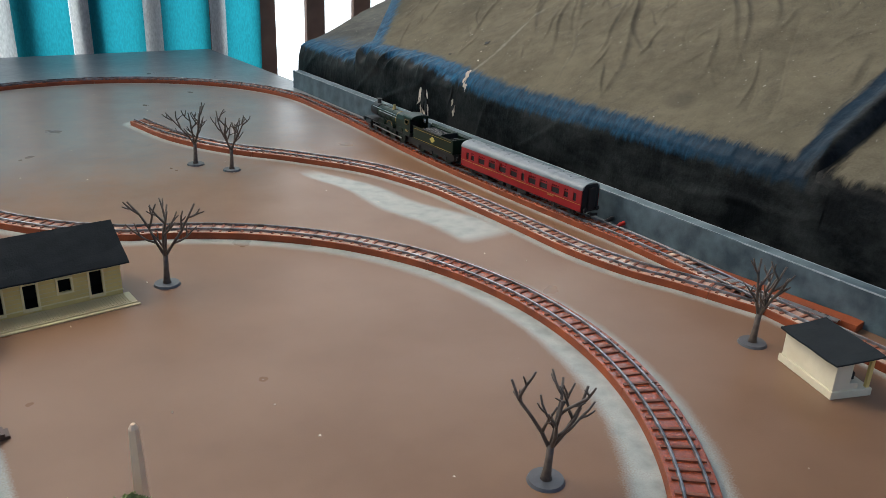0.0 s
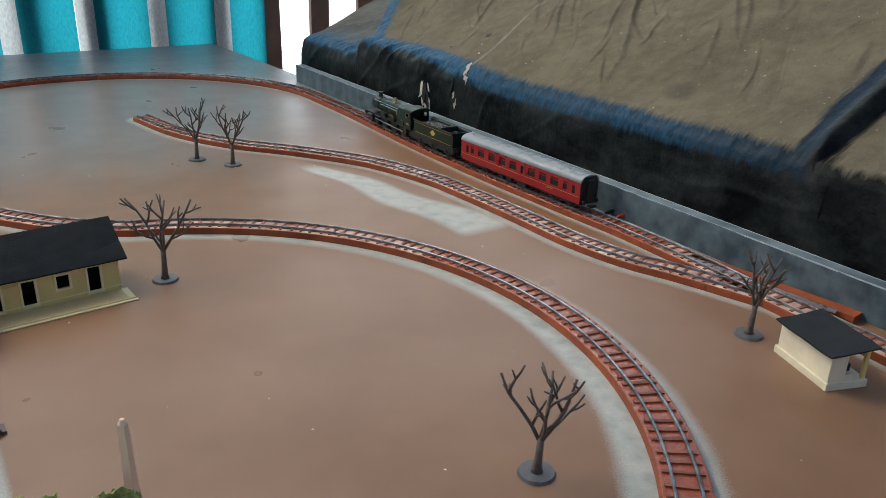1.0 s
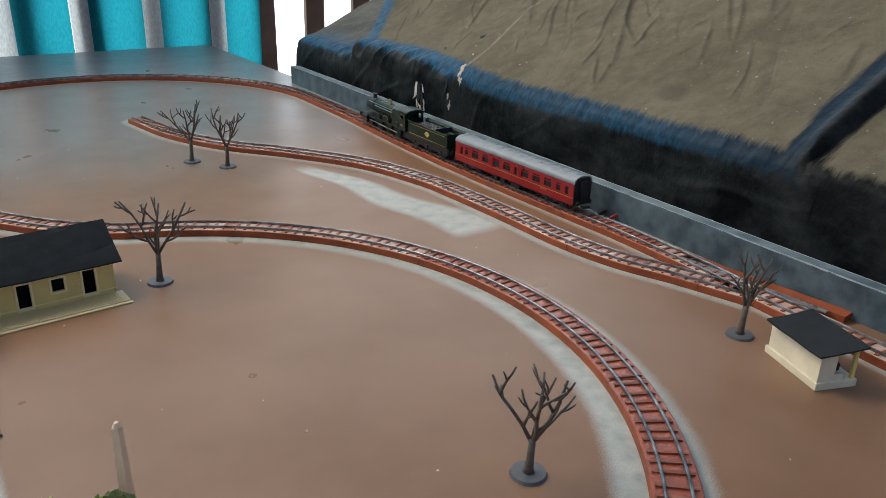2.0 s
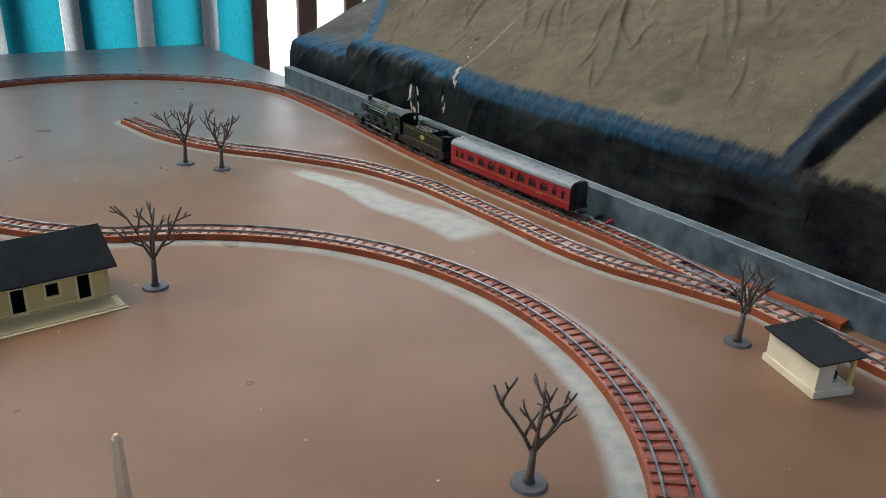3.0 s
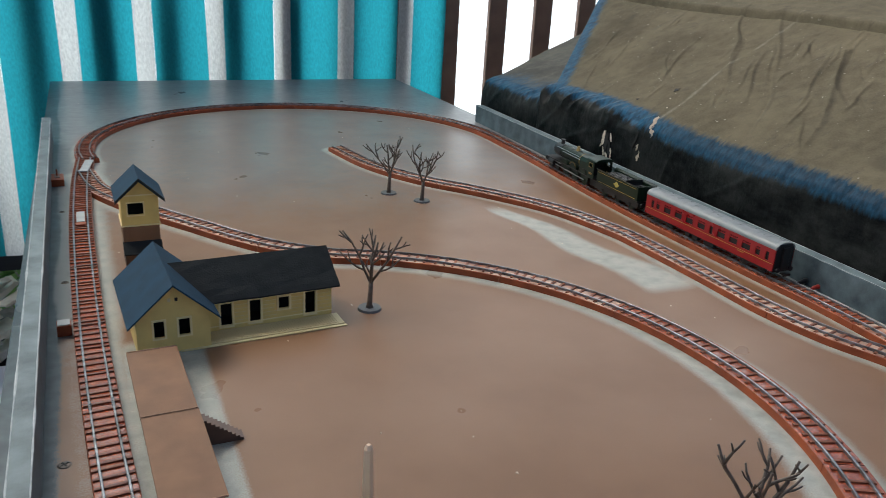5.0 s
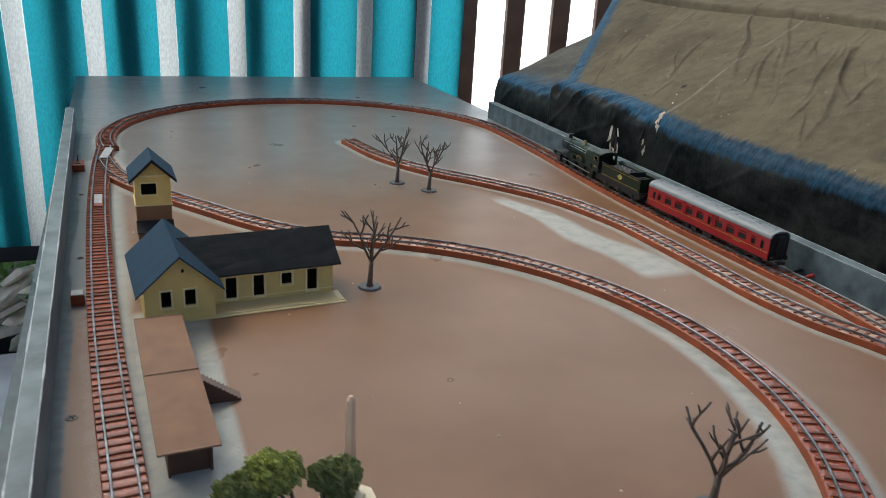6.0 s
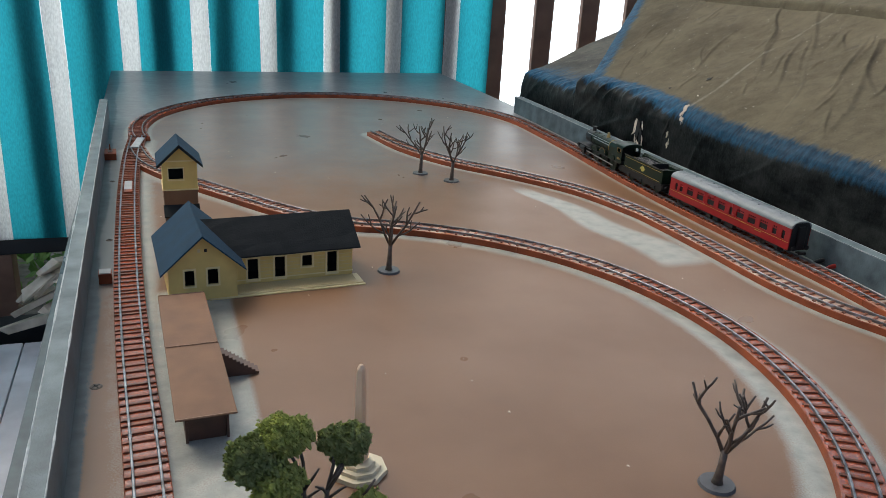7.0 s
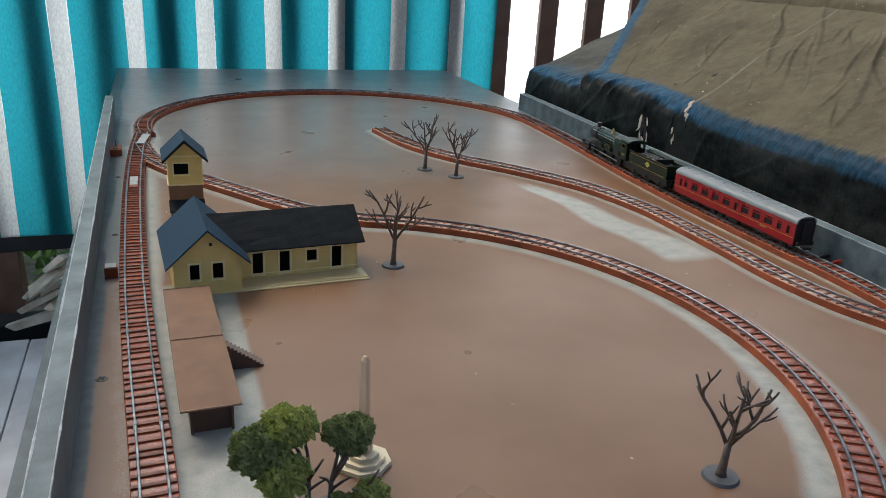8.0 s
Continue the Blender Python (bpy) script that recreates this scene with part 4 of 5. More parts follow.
def signal_tower():
    t = thing("signal_tower", "tall cream and brown model signal box with a blue-grey gabled roof", "signal box", pose(0.090, 1.052, 0, 0, 0, 1))
    w, d, zb, ze, zt = 0.044, 0.052, 0.058, 0.097, 0.1175
    part("lower_wall", one_box(0.001, 0.001, 0, w - 0.001, d - 0.001, 0.045, bevel=0.0006), DARKBROWN, t)
    part("brown_band", one_box(0.0004, 0.0004, 0.0335, w - 0.0004, d - 0.0004, zb - 0.0012), BROWNPLASTIC, t)
    part("lean_to_roof", one_box(-0.001, -0.020, -0.0008, w + 0.001, 0.001, 0.0008, Matrix.Translation((0, 0, 0.036)) @ Matrix.Rotation(radians(32), 4, "X")), SLATE, t, "small blue-black lean-to roof")
    part("ledge", one_box(-0.0012, -0.0012, zb - 0.001, w + 0.0012, d + 0.0012, zb + 0.0006), TRIM, t)
    q = (0.0075, 0.0135, 0.026, 0.029)
    part("front_wall", one_pierced(w, ze - zb, 0.002, [q], Matrix.Translation((0, 0, zb + 0.0007))), CREAM, t)
    for xx in (0.0, w - 0.002):
        part("side_wall", one_box(xx, 0.0021, zb + 0.0007, xx + 0.002, d, ze), CREAM, t)
    part("back_wall", one_box(0.0021, d - 0.002, zb + 0.0007, w - 0.0021, d, ze), CREAM, t)
    bm = bmesh.new()
    surround(bm, tuple(v + (0 if i % 2 == 0 else zb) for i, v in enumerate(q)), 0.0013, 0.0008, 0)
    part("window_frame", bm, TRIM, t)
    part("inner_back", one_box(0.003, d / 2, zb + 0.002, w - 0.003, d / 2 + 0.001, ze), DARK, t)
    part("gable", one_prism([(0, ze), (w, ze), (w / 2, zt)], 0.002, Matrix.Identity(4)), CREAM, t)
    part("gable", one_prism([(0, ze), (w, ze), (w / 2, zt)], 0.002, Matrix.Translation((0, d - 0.002, 0))), CREAM, t)
    part("cornice", one_box(-0.0006, -0.0009, ze - 0.001, w + 0.0006, -0.0001, ze + 0.0006), TRIM, t)
    sl = (zt - ze) / (w / 2)
    for s in (-1, 1):
        e = w / 2 + 0.0070
        out = [(0, zt + 0.0005), (s * e, zt + 0.0005 - sl * e), (s * e, zt + 0.0028 - sl * e), (0, zt + 0.0034)]
        part("roof", one_prism(out, d + 0.020, Matrix.Translation((w / 2, -0.010, 0))), BLUEROOF, t)
        part("barge_board", one_prism([(0, zt - 0.001), (s * e, zt - 0.001 - sl * e), (s * e, zt + 0.003 - sl * e), (0, zt + 0.0036)], 0.0014, Matrix.Translation((w / 2, -0.0118, 0))), SLATE, t)
    return t


def platform():
    t = thing("station_platform", "raised brown plastic platform in two sections with dark side walls", "platform", pose(0.085, 0.524, 0, 0, 0, 2.0))
    z = 0.028
    for y0, y1, dz in ((0.0, 0.1228, 0.0), (0.1243, 0.246, -0.0020)):
        part("platform_top", one_box(0, y0, z - 0.0016 + dz, 0.046, y1, z + dz, bevel=0.0005), BROWNPLASTIC, t)
        part("side_wall", one_box(0.0075, y0 + 0.010, 0, 0.0095, y1 - 0.0003, z - 0.002 + dz), DARKBROWN, t)
        part("side_wall", one_box(0.0385, y0 + 0.010, 0, 0.0405, y1 - 0.0003, z - 0.002 + dz), DARKBROWN, t)
    part("front_wall", one_box(0.0097, 0.013, 0, 0.0383, 0.015, z - 0.002), DARKBROWN, t)
    for y, zz, sd in ((0.1228, z + 0.0003, 0), (0.0000, z - 0.0002, 1), (0.2460, z - 0.0020, 2)):
        bm = bmesh.new()
        pts = [Vector((0.0005 + 0.045 * i / 24, y + 0.0006 * noise.noise((i * 0.9, sd, 1)), zz)) for i in range(25)]
        tube(bm, pts, [0.0008 + 0.0005 * abs(noise.noise((i * 1.3, sd, 5))) for i in range(25)], 5)
        part("rough_edge", bm, PALEBROWN, t, "paler rough-cut plastic edge")
    s = thing("stair_ramp", "small brown plastic flight of steps against the platform", "steps", pose(0.124, 0.632, 0, 0, 0, 1))
    out = [(0, 0), (0.036, 0)]
    n = 11
    for i in range(n):
        a, b = 0.036 * (1 - i / n), 0.036 * (1 - (i + 1) / n)
        out += [(a, 0.0265 * (i + 1) / n), (b, 0.0265 * (i + 1) / n)]
    part("flight", one_prism(out[:-1] + [(0, 0.0265)], 0.012), DARKBROWN, s)
    return t


def hut():
    t = thing("halt_shelter", "small cream model shelter with a sloping black roof and open porch", "model shelter", pose(0.758, 0.328, 0, 0, 0, -21))
    w, d = 0.0395, 0.069
    part("plinth", one_box(-0.002, -0.002, 0, w + 0.001, d + 0.002, 0.0072, bevel=0.0006), IVORY, t)
    hf, hb = 0.0332, 0.0360
    part("side_wall", one_box(0, 0, 0.0073, 0.002, d, hf), IVORY, t)
    part("front_wall", one_box(0.0021, 0, 0.0073, 0.017, 0.002, hf + 0.002), IVORY, t)
    part("sill", one_box(0.0171, 0.0, 0.0073, 0.026, 0.002, 0.0135), IVORY, t)
    part("back_wall", one_box(0.0021, d - 0.002, 0.0073, w, d, hb), IVORY, t)
    part("inner_wall", one_box(0.017, 0.026, 0.0073, w, 0.028, hb), CREAM, t)
    part("rear_wall", one_box(w - 0.002, 0.0281, 0.0073, w, d - 0.0021, hb), IVORY, t)
    part("post", one_box(w - 0.0045, 0, 0.0073, w - 0.001, 0.003, hb), CREAM, t)
    part("bench", one_box(0.020, 0.014, 0.0073, w - 0.005, 0.024, 0.015, bevel=0.001), DARK, t)
    bm = bmesh.new()
    o = 0.007
    g = [(-0.006, -0.005, 0.0340), (w + 0.004, -0.005, 0.0392), (w + 0.003, d + 0.002, 0.0392), (-0.007, d + 0.001, 0.0340)]
    vs = [bm.verts.new(c) for c in g] + [bm.verts.new((c[0], c[1], c[2] + 0.0016)) for c in g]
    for f in ((3, 2, 1, 0), (4, 5, 6, 7), (0, 1, 5, 4), (1, 2, 6, 5), (2, 3, 7, 6), (3, 0, 4, 7)):
        bm.faces.new([vs[i] for i in f])
    bmesh.ops.subdivide_edges(bm, edges=bm.edges, cuts=5, use_grid_fill=True)
    for v in bm.verts:
        v.co.z += 0.0012 * noise.noise(v.co * 50)
    part("roof", bm, SLATE, t)


def obelisk():
    t = thing("obelisk_monument", "cream plastic obelisk on an octagonal stepped base", "monument", pose(0.2125, 0.466, 0, 0, 0, 22.5))
    for i, (r, z0, z1) in enumerate(((0.0215, 0, 0.0034), (0.0165, 0.0035, 0.0066), (0.0120, 0.0067, 0.0100))):
        bm = one_cyl(r, r * 0.985, z1 - z0, Matrix.Translation((0, 0, z0)), 8)
        part("step", bm, IVORY, t)
    part("pedestal", one_box(-0.0052, -0.0052, 0.0101, 0.0052, 0.0052, 0.020, pose(0, 0, 0, 0, 0, 22.5), 0.0006), BEIGE, t)
    part("shaft", one_cyl(0.0050, 0.0031, 0.066, Matrix.Translation((0, 0, 0.0201)) @ Matrix.Rotation(radians(67.5), 4, "Z"), 4), BEIGE, t)
    part("tip", one_cyl(0.0031, 0.0014, 0.0032, Matrix.Translation((0, 0, 0.0862)) @ Matrix.Rotation(radians(67.5), 4, "Z"), 8), BEIGE, t)


# ---------------------------------------------------------------- trees
def bare_tree(x, y, h, turn, seed, lean=0.0):
    rng = random.Random(seed)
    t = thing("bare_tree", "bare brown plastic model tree on a round grey base", "model tree", pose(x, y, 0, 0, 0, turn), group="bare trees on the layout")
    bm = bmesh.new()
    cyl(bm, 0.0142, 0.0130, 0.0024, Matrix.Identity(4), 28)
    part("base", bm, TREEBASE, t)
    fork = h * rng.uniform(0.32, 0.38)
    bend = [Vector((0, 0, 0.002)), Vector((0, 0, 0.006)), Vector((0.0006 + lean * 0.3, 0, fork * 0.55)), Vector((0.0010 + lean, 0, fork))]
    bm = bmesh.new()
    tube(bm, bend, [0.0048, 0.0036, 0.0029, 0.0027], 10)
    part("trunk", bm, TREEBROWN, t, smooth=True)

    def limb(bm, p, a, tip, length, r, depth):
        """a: lean from upright in the tree's broad plane; tip: lean out of it."""
        pts, rad, q = [p.copy()], [r], p.copy()
        for i in range(4):
            a *= 0.90
            a += rng.uniform(-0.21, 0.21)
            q = q + Vector((math.sin(a), math.sin(tip), math.cos(a))).normalized() * length / 4
            pts.append(q.copy())
            rad.append(r * (1 - 0.11 * (i + 1)))
        tube(bm, pts, rad, 6)
        if depth:
            s = rng.choice((-1, 1))
            for i in ((1, 2, 3) if depth > 1 else (2,)):
                s = -s
                limb(bm, pts[i], a + s * rng.uniform(0.45, 0.90), tip + rng.uniform(-0.5, 0.5), length * rng.uniform(0.36, 0.54) * (1.15 - 0.12 * i), r * 0.76, depth - 1)

    for a, tip, k in ((-0.52, 0.15, 1.0), (0.50, -0.15, 0.98), (-0.08, -0.40, 0.92), (0.20, 0.50, 0.80)):
        bm = bmesh.new()
        limb(bm, bend[-1] - Vector((0, 0, rng.uniform(0.001, 0.005))), a + rng.uniform(-0.12, 0.12), tip, (h - fork) * k, 0.00175, 2)
        part("branch", bm, TREEBROWN, t, smooth=True)
    return t


def leafy_tree(x, y, seed, clumps, label):
    """clumps: (dx, dy, z, radius, dark or light) of each foam tuft."""
    rng = np.random.RandomState(seed)
    t = thing("leafy_tree", label, "model tree", pose(x, y, 0), group="foam foliage trees by the monument")
    part("base", one_cyl(0.011, 0.010, 0.0022, Matrix.Identity(4), 20), TREEBASE, t)
    fork = Vector((0.001, 0, 0.022))
    bm = bmesh.new()
    tube(bm, [Vector((0, 0, 0.002)), Vector((0.001, 0.0005, 0.012)), fork], [0.0024, 0.0019, 0.0017], 8)
    part("trunk", bm, TREEBROWN, t, smooth=True)
    for i, (a, l) in enumerate(((0.9, 0.016), (-0.7, 0.013), (0.5, 0.020))):
        p0 = Vector((0.001, 0, 0.014 + 0.004 * i))
        p1 = p0 + Vector((math.sin(a) * l, -0.003, math.cos(a) * l))
        bm = bmesh.new()
        tube(bm, [p0, p0.lerp(p1, 0.5) + Vector((0.001, 0, 0.001)), p1], [0.0012, 0.0010, 0.0007], 6)
        part("twig", bm, TREEBROWN, t, smooth=True)
    for dx, dy, z, r, dark in clumps:
        bm = bmesh.new()
        c = Vector((dx, dy, z))
        tube(bm, [fork - Vector((0, 0, 0.002)), fork.lerp(c, 0.5) + Vector((0.002, 0, -0.001)), c], [0.0015, 0.0012, 0.001], 6)
        part("branch", bm, TREEBROWN, t, smooth=True)
        V, F = [], []
        n = int(3000 * (r / 0.014) ** 2)
        for _ in range(n):
            u = rng.normal(size=3)
            u /= np.linalg.norm(u)
            lump = 1 + 0.40 * noise.noise((u[0] * 2.6 + seed, u[1] * 2.2, u[2] * 2.2 + dx * 90)) + 0.34 * noise.noise((u[0] * 6, u[1] * 6 + seed, u[2] * 5)) + 0.12 * noise.noise((u[0] * 13, u[1] * 13, u[2] * 13 + seed))
            p = np.array(c) + u * r * lump * rng.uniform(0.86, 1.05) * np.array((1, 1, 0.82))
            a = rng.uniform(0.0004, 0.0012)
            b = rng.normal(size=(4, 3)) * 0.35
            i = len(V)
            V += [p + a * (np.array(q) + b[k]) for k, q in enumerate(((1, 1, 1), (-1, -1, 1), (-1, 1, -1), (1, -1, -1)))]
            F += [(i, i + 1, i + 2), (i, i + 3, i + 1), (i, i + 2, i + 3), (i + 1, i + 3, i + 2)]
        bm = bmesh.new()
        bmesh.ops.create_icosphere(bm, subdivisions=4, radius=r * 0.90)
        for v in bm.verts:
            u = v.co.normalized()
            lump = 1 + 0.40 * noise.noise((u[0] * 2.6 + seed, u[1] * 2.2, u[2] * 2.2 + dx * 90)) + 0.34 * noise.noise((u[0] * 6, u[1] * 6 + seed, u[2] * 5)) + 0.12 * noise.noise((u[0] * 13, u[1] * 13, u[2] * 13 + seed))
            v.co = c + Vector((v.co.x, v.co.y, v.co.z * 0.82)) * lump
        k = len(V)
        bm.verts.ensure_lookup_table()
        V += [tuple(v.co) for v in bm.verts]
        F += [tuple(v.index + k for v in f.verts) for f in bm.faces]
        bm.free()
        me = bpy.data.meshes.new("foliage")
        me.from_pydata([tuple(v) for v in V], [], F)
        me.materials.append(LEAFDARK if dark else LEAF)
        part("foliage", me, None, t)
    return t


# ---------------------------------------------------------------- rolling stock (x forward, z up from the rail top)
SIDE = Matrix.Rotation(radians(90), 4, "X")
FORE = Matrix.Rotation(radians(90), 4, "Y")


def rounded(bm, x, k):
    for v in bm.verts:
        v.co.x = x + (v.co.x - x) * k


def wheel(parent, x, y, r, width=0.0028, spokes=0, k=1.0):
    s = 1 if y > 0 else -1
    bm = bmesh.new()
    m = Matrix.Translation((x, y - width / 2, r)) @ Matrix.Rotation(radians(-90), 4, "X")
    cyl(bm, r, r, width, m, 24)
    cyl(bm, r + 0.0008, r + 0.0008, 0.0008, Matrix.Translation((x, y - s * width / 2 - 0.0004, r)) @ Matrix.Rotation(radians(-90), 4, "X"), 24)
    rounded(bm, x, k)
    w = part("wheel", bm, BLACK, parent)
    if spokes:
        bm = bmesh.new()
        for j in range(spokes):
            a = 2 * math.pi * j / spokes
            box(bm, -0.0004, -0.0003, 0.0012, 0.0004, 0.0003, r * 0.82, Matrix.Translation((x, y + s * (width / 2 + 0.0003), r)) @ Matrix.Rotation(a, 4, "Y"))
        cyl(bm, r * 0.95, r * 0.95, 0.0004, Matrix.Translation((x, y + s * (width / 2) + (0 if s > 0 else -0.0004), r)) @ Matrix.Rotation(radians(-90), 4, "X"), 24)
        rounded(bm, x, k)
        part("spokes", bm, GREEN, w)
    return w


def buffers(parent, x, s):
    for y in (-0.0115, 0.0115):
        bm = bmesh.new()
        cyl(bm, 0.0016, 0.0012, 0.004, Matrix.Translation((x, y, 0.0135)) @ (FORE if s > 0 else Matrix.Rotation(radians(-90), 4, "Y")), 12)
        cyl(bm, 0.0034, 0.0034, 0.0009, Matrix.Translation((x + s * 0.004, y, 0.0135)) @ (FORE if s > 0 else Matrix.Rotation(radians(-90), 4, "Y")), 16)
        part("buffer", bm, BLACK, parent)


def coupling(parent, x, s):
    bm = bmesh.new()
    box(bm, min(x, x + s * 0.009), -0.003, 0.0065, max(x, x + s * 0.009), 0.003, 0.0078)
    box(bm, min(x + s * 0.008, x + s * 0.0098), -0.0062, 0.0062, max(x + s * 0.008, x + s * 0.0098), 0.0062, 0.0092)
    part("coupling", bm, BLACK, parent)


def coach(m):
    t = thing("passenger_coach", "crimson red model railway coach with a grey ribbed roof", "railway coach", m)
    L, W, z0, z1 = 0.272, 0.0335, 0.0105, 0.0405
    holes, vents = [], []
    spots = [(0.010, 0.006, 0), (0.026, 0.008, 1)] + [(0.044 + 0.0245 * i, 0.0155, 2) for i in range(3)] + [(0.118, 0.0062, 0)] + [(0.1345 + 0.0258 * i, 0.0155, 2) for i in range(4)] + [(0.2385, 0.008, 1), (0.2525, 0.006, 0)]
    for x, w, k in spots:
        holes.append((x, 0.0135 if k else 0.0125, x + w, 0.0215 if k else 0.0240))
        if k:
            n = 4 if k == 2 else 2
            for i in range(n):
                a = x + w * (i + 0.12) / n
                vents.append((a, 0.0228, a + w * 0.70 / n, 0.0252))
    for s, y in ((-1, -W / 2), (1, W / 2 - 0.0012)):
        hs = [(L - q[2], q[1], L - q[0], q[3]) for q in holes + vents] if s < 0 else holes + vents
        part("side", one_pierced(L, z1 - z0, 0.0012, hs, Matrix.Translation((-L / 2, y, z0))), CRIMSON, t)
        part("glazing", one_box(-L / 2 + 0.003, y + (0.0016 if s < 0 else -0.0008), z0 + 0.010, L / 2 - 0.003, y + (0.0020 if s < 0 else -0.0004), z1 - 0.002), DARK, t)
        part("lining", one_box(-L / 2 + 0.0005, y - 0.0003 if s < 0 else y + 0.0012, z0 + 0.0098, L / 2 - 0.0005, y if s < 0 else y + 0.0015, z0 + 0.0104), GOLD, t)
        for k in range(8):
            yy = y - 0.0003 if s < 0 else y + 0.0012
            part("number_bar", one_box(-0.082 + 0.0016 * k, yy, z0 + 0.0072, -0.0810 + 0.0016 * k, yy + 0.0003, z0 + 0.0086), GOLD, t)
    arch = [(-W / 2 - 0.0004, z1)] + [((W / 2 + 0.0004) * -math.cos(a), z1 + 0.0098 * math.sin(a) ** 0.8) for a in np.linspace(0.12, math.pi - 0.12, 17)] + [(W / 2 + 0.0004, z1)]
    part("roof", one_prism(arch, L + 0.001, Matrix.Translation((L / 2 + 0.0005, 0, 0)) @ Matrix.Rotation(radians(90), 4, "Z")), COACHROOF, t, "grey ribbed roof")
    for i in range(15):
        x = -L / 2 + 0.008 + (L - 0.016) * i / 14
        rib = [(0.992 * a, z1 + (b - z1) * 1.0 + 0.0003) for a, b in arch[1:-1]]
        part("roof_rib", one_prism(rib, 0.0006, Matrix.Translation((x, 0, 0)) @ Matrix.Rotation(radians(90), 4, "Z")), COACHROOF, t)
    for i in range(12):
        x = -L / 2 + 0.014 + (L - 0.028) * i / 11
        part("roof_vent", one_cyl(0.0018, 0.0014, 0.0018, Matrix.Translation((x, 0.004 if i % 2 else -0.004, z1 + 0.0085)), 10), COACHROOF, t)
    for s in (-1, 1):
        x = s * (L / 2)
        end = [(-W / 2 + 0.0015, 0.0), (W / 2 - 0.0015, 0.0), (W / 2 - 0.0015, z1 - z0), (W / 2 - 0.006, z1 - z0 + 0.0075), (-W / 2 + 0.006, z1 - z0 + 0.0075), (-W / 2 + 0.0015, z1 - z0)]
        part("end_wall", one_prism(end, 0.0016, Matrix.Translation((x + (0.0009 if s > 0 else 0.0007), 0, z0)) @ Matrix.Rotation(radians(90), 4, "Z")), BLACK, t)
        part("gangway", one_box(min(x, x + s * 0.0045), -0.0065, z0 + 0.002, max(x, x + s * 0.0045), 0.0065, z0 + 0.033, bevel=0.0012), BLACK, t)
        buffers(t, x, s)
        coupling(t, x + s * 0.001, s)
        b = part("bogie", one_box(x - s * 0.040 - 0.023, -0.0125, 0.0055, x - s * 0.040 + 0.023, 0.0125, 0.0102, bevel=0.0008), BLACK, t)
        for dx in (-0.0165, 0.0165):
            for y in (-0.0085, 0.0085):
                wheel(b, x - s * 0.040 + dx, y, 0.0062)
            for y in (-0.0138, 0.0126):
                part("axle_box", one_box(x - s * 0.040 + dx - 0.003, y, 0.0032, x - s * 0.040 + dx + 0.003, y + 0.0014, 0.0088, bevel=0.0005), BLACK, b)
    part("underframe", one_box(-L / 2 + 0.001, -0.0145, z0 - 0.0018, L / 2 - 0.001, 0.0145, z0 + 0.001), BLACK, t)
    for x, w in ((-0.022, 0.020), (0.012, 0.012), (0.03, 0.009)):
        part("battery_box", one_box(x, -0.0145, 0.003, x + w, -0.0075, z0 - 0.0019, bevel=0.0006), BLACK, t)
        part("battery_box", one_box(x, 0.0075, 0.003, x + w, 0.0145, z0 - 0.0019, bevel=0.0006), BLACK, t)
    part("truss_bar", one_box(-0.045, -0.0142, 0.0042, 0.045, -0.0134, 0.0052), STEEL, t)
    return t


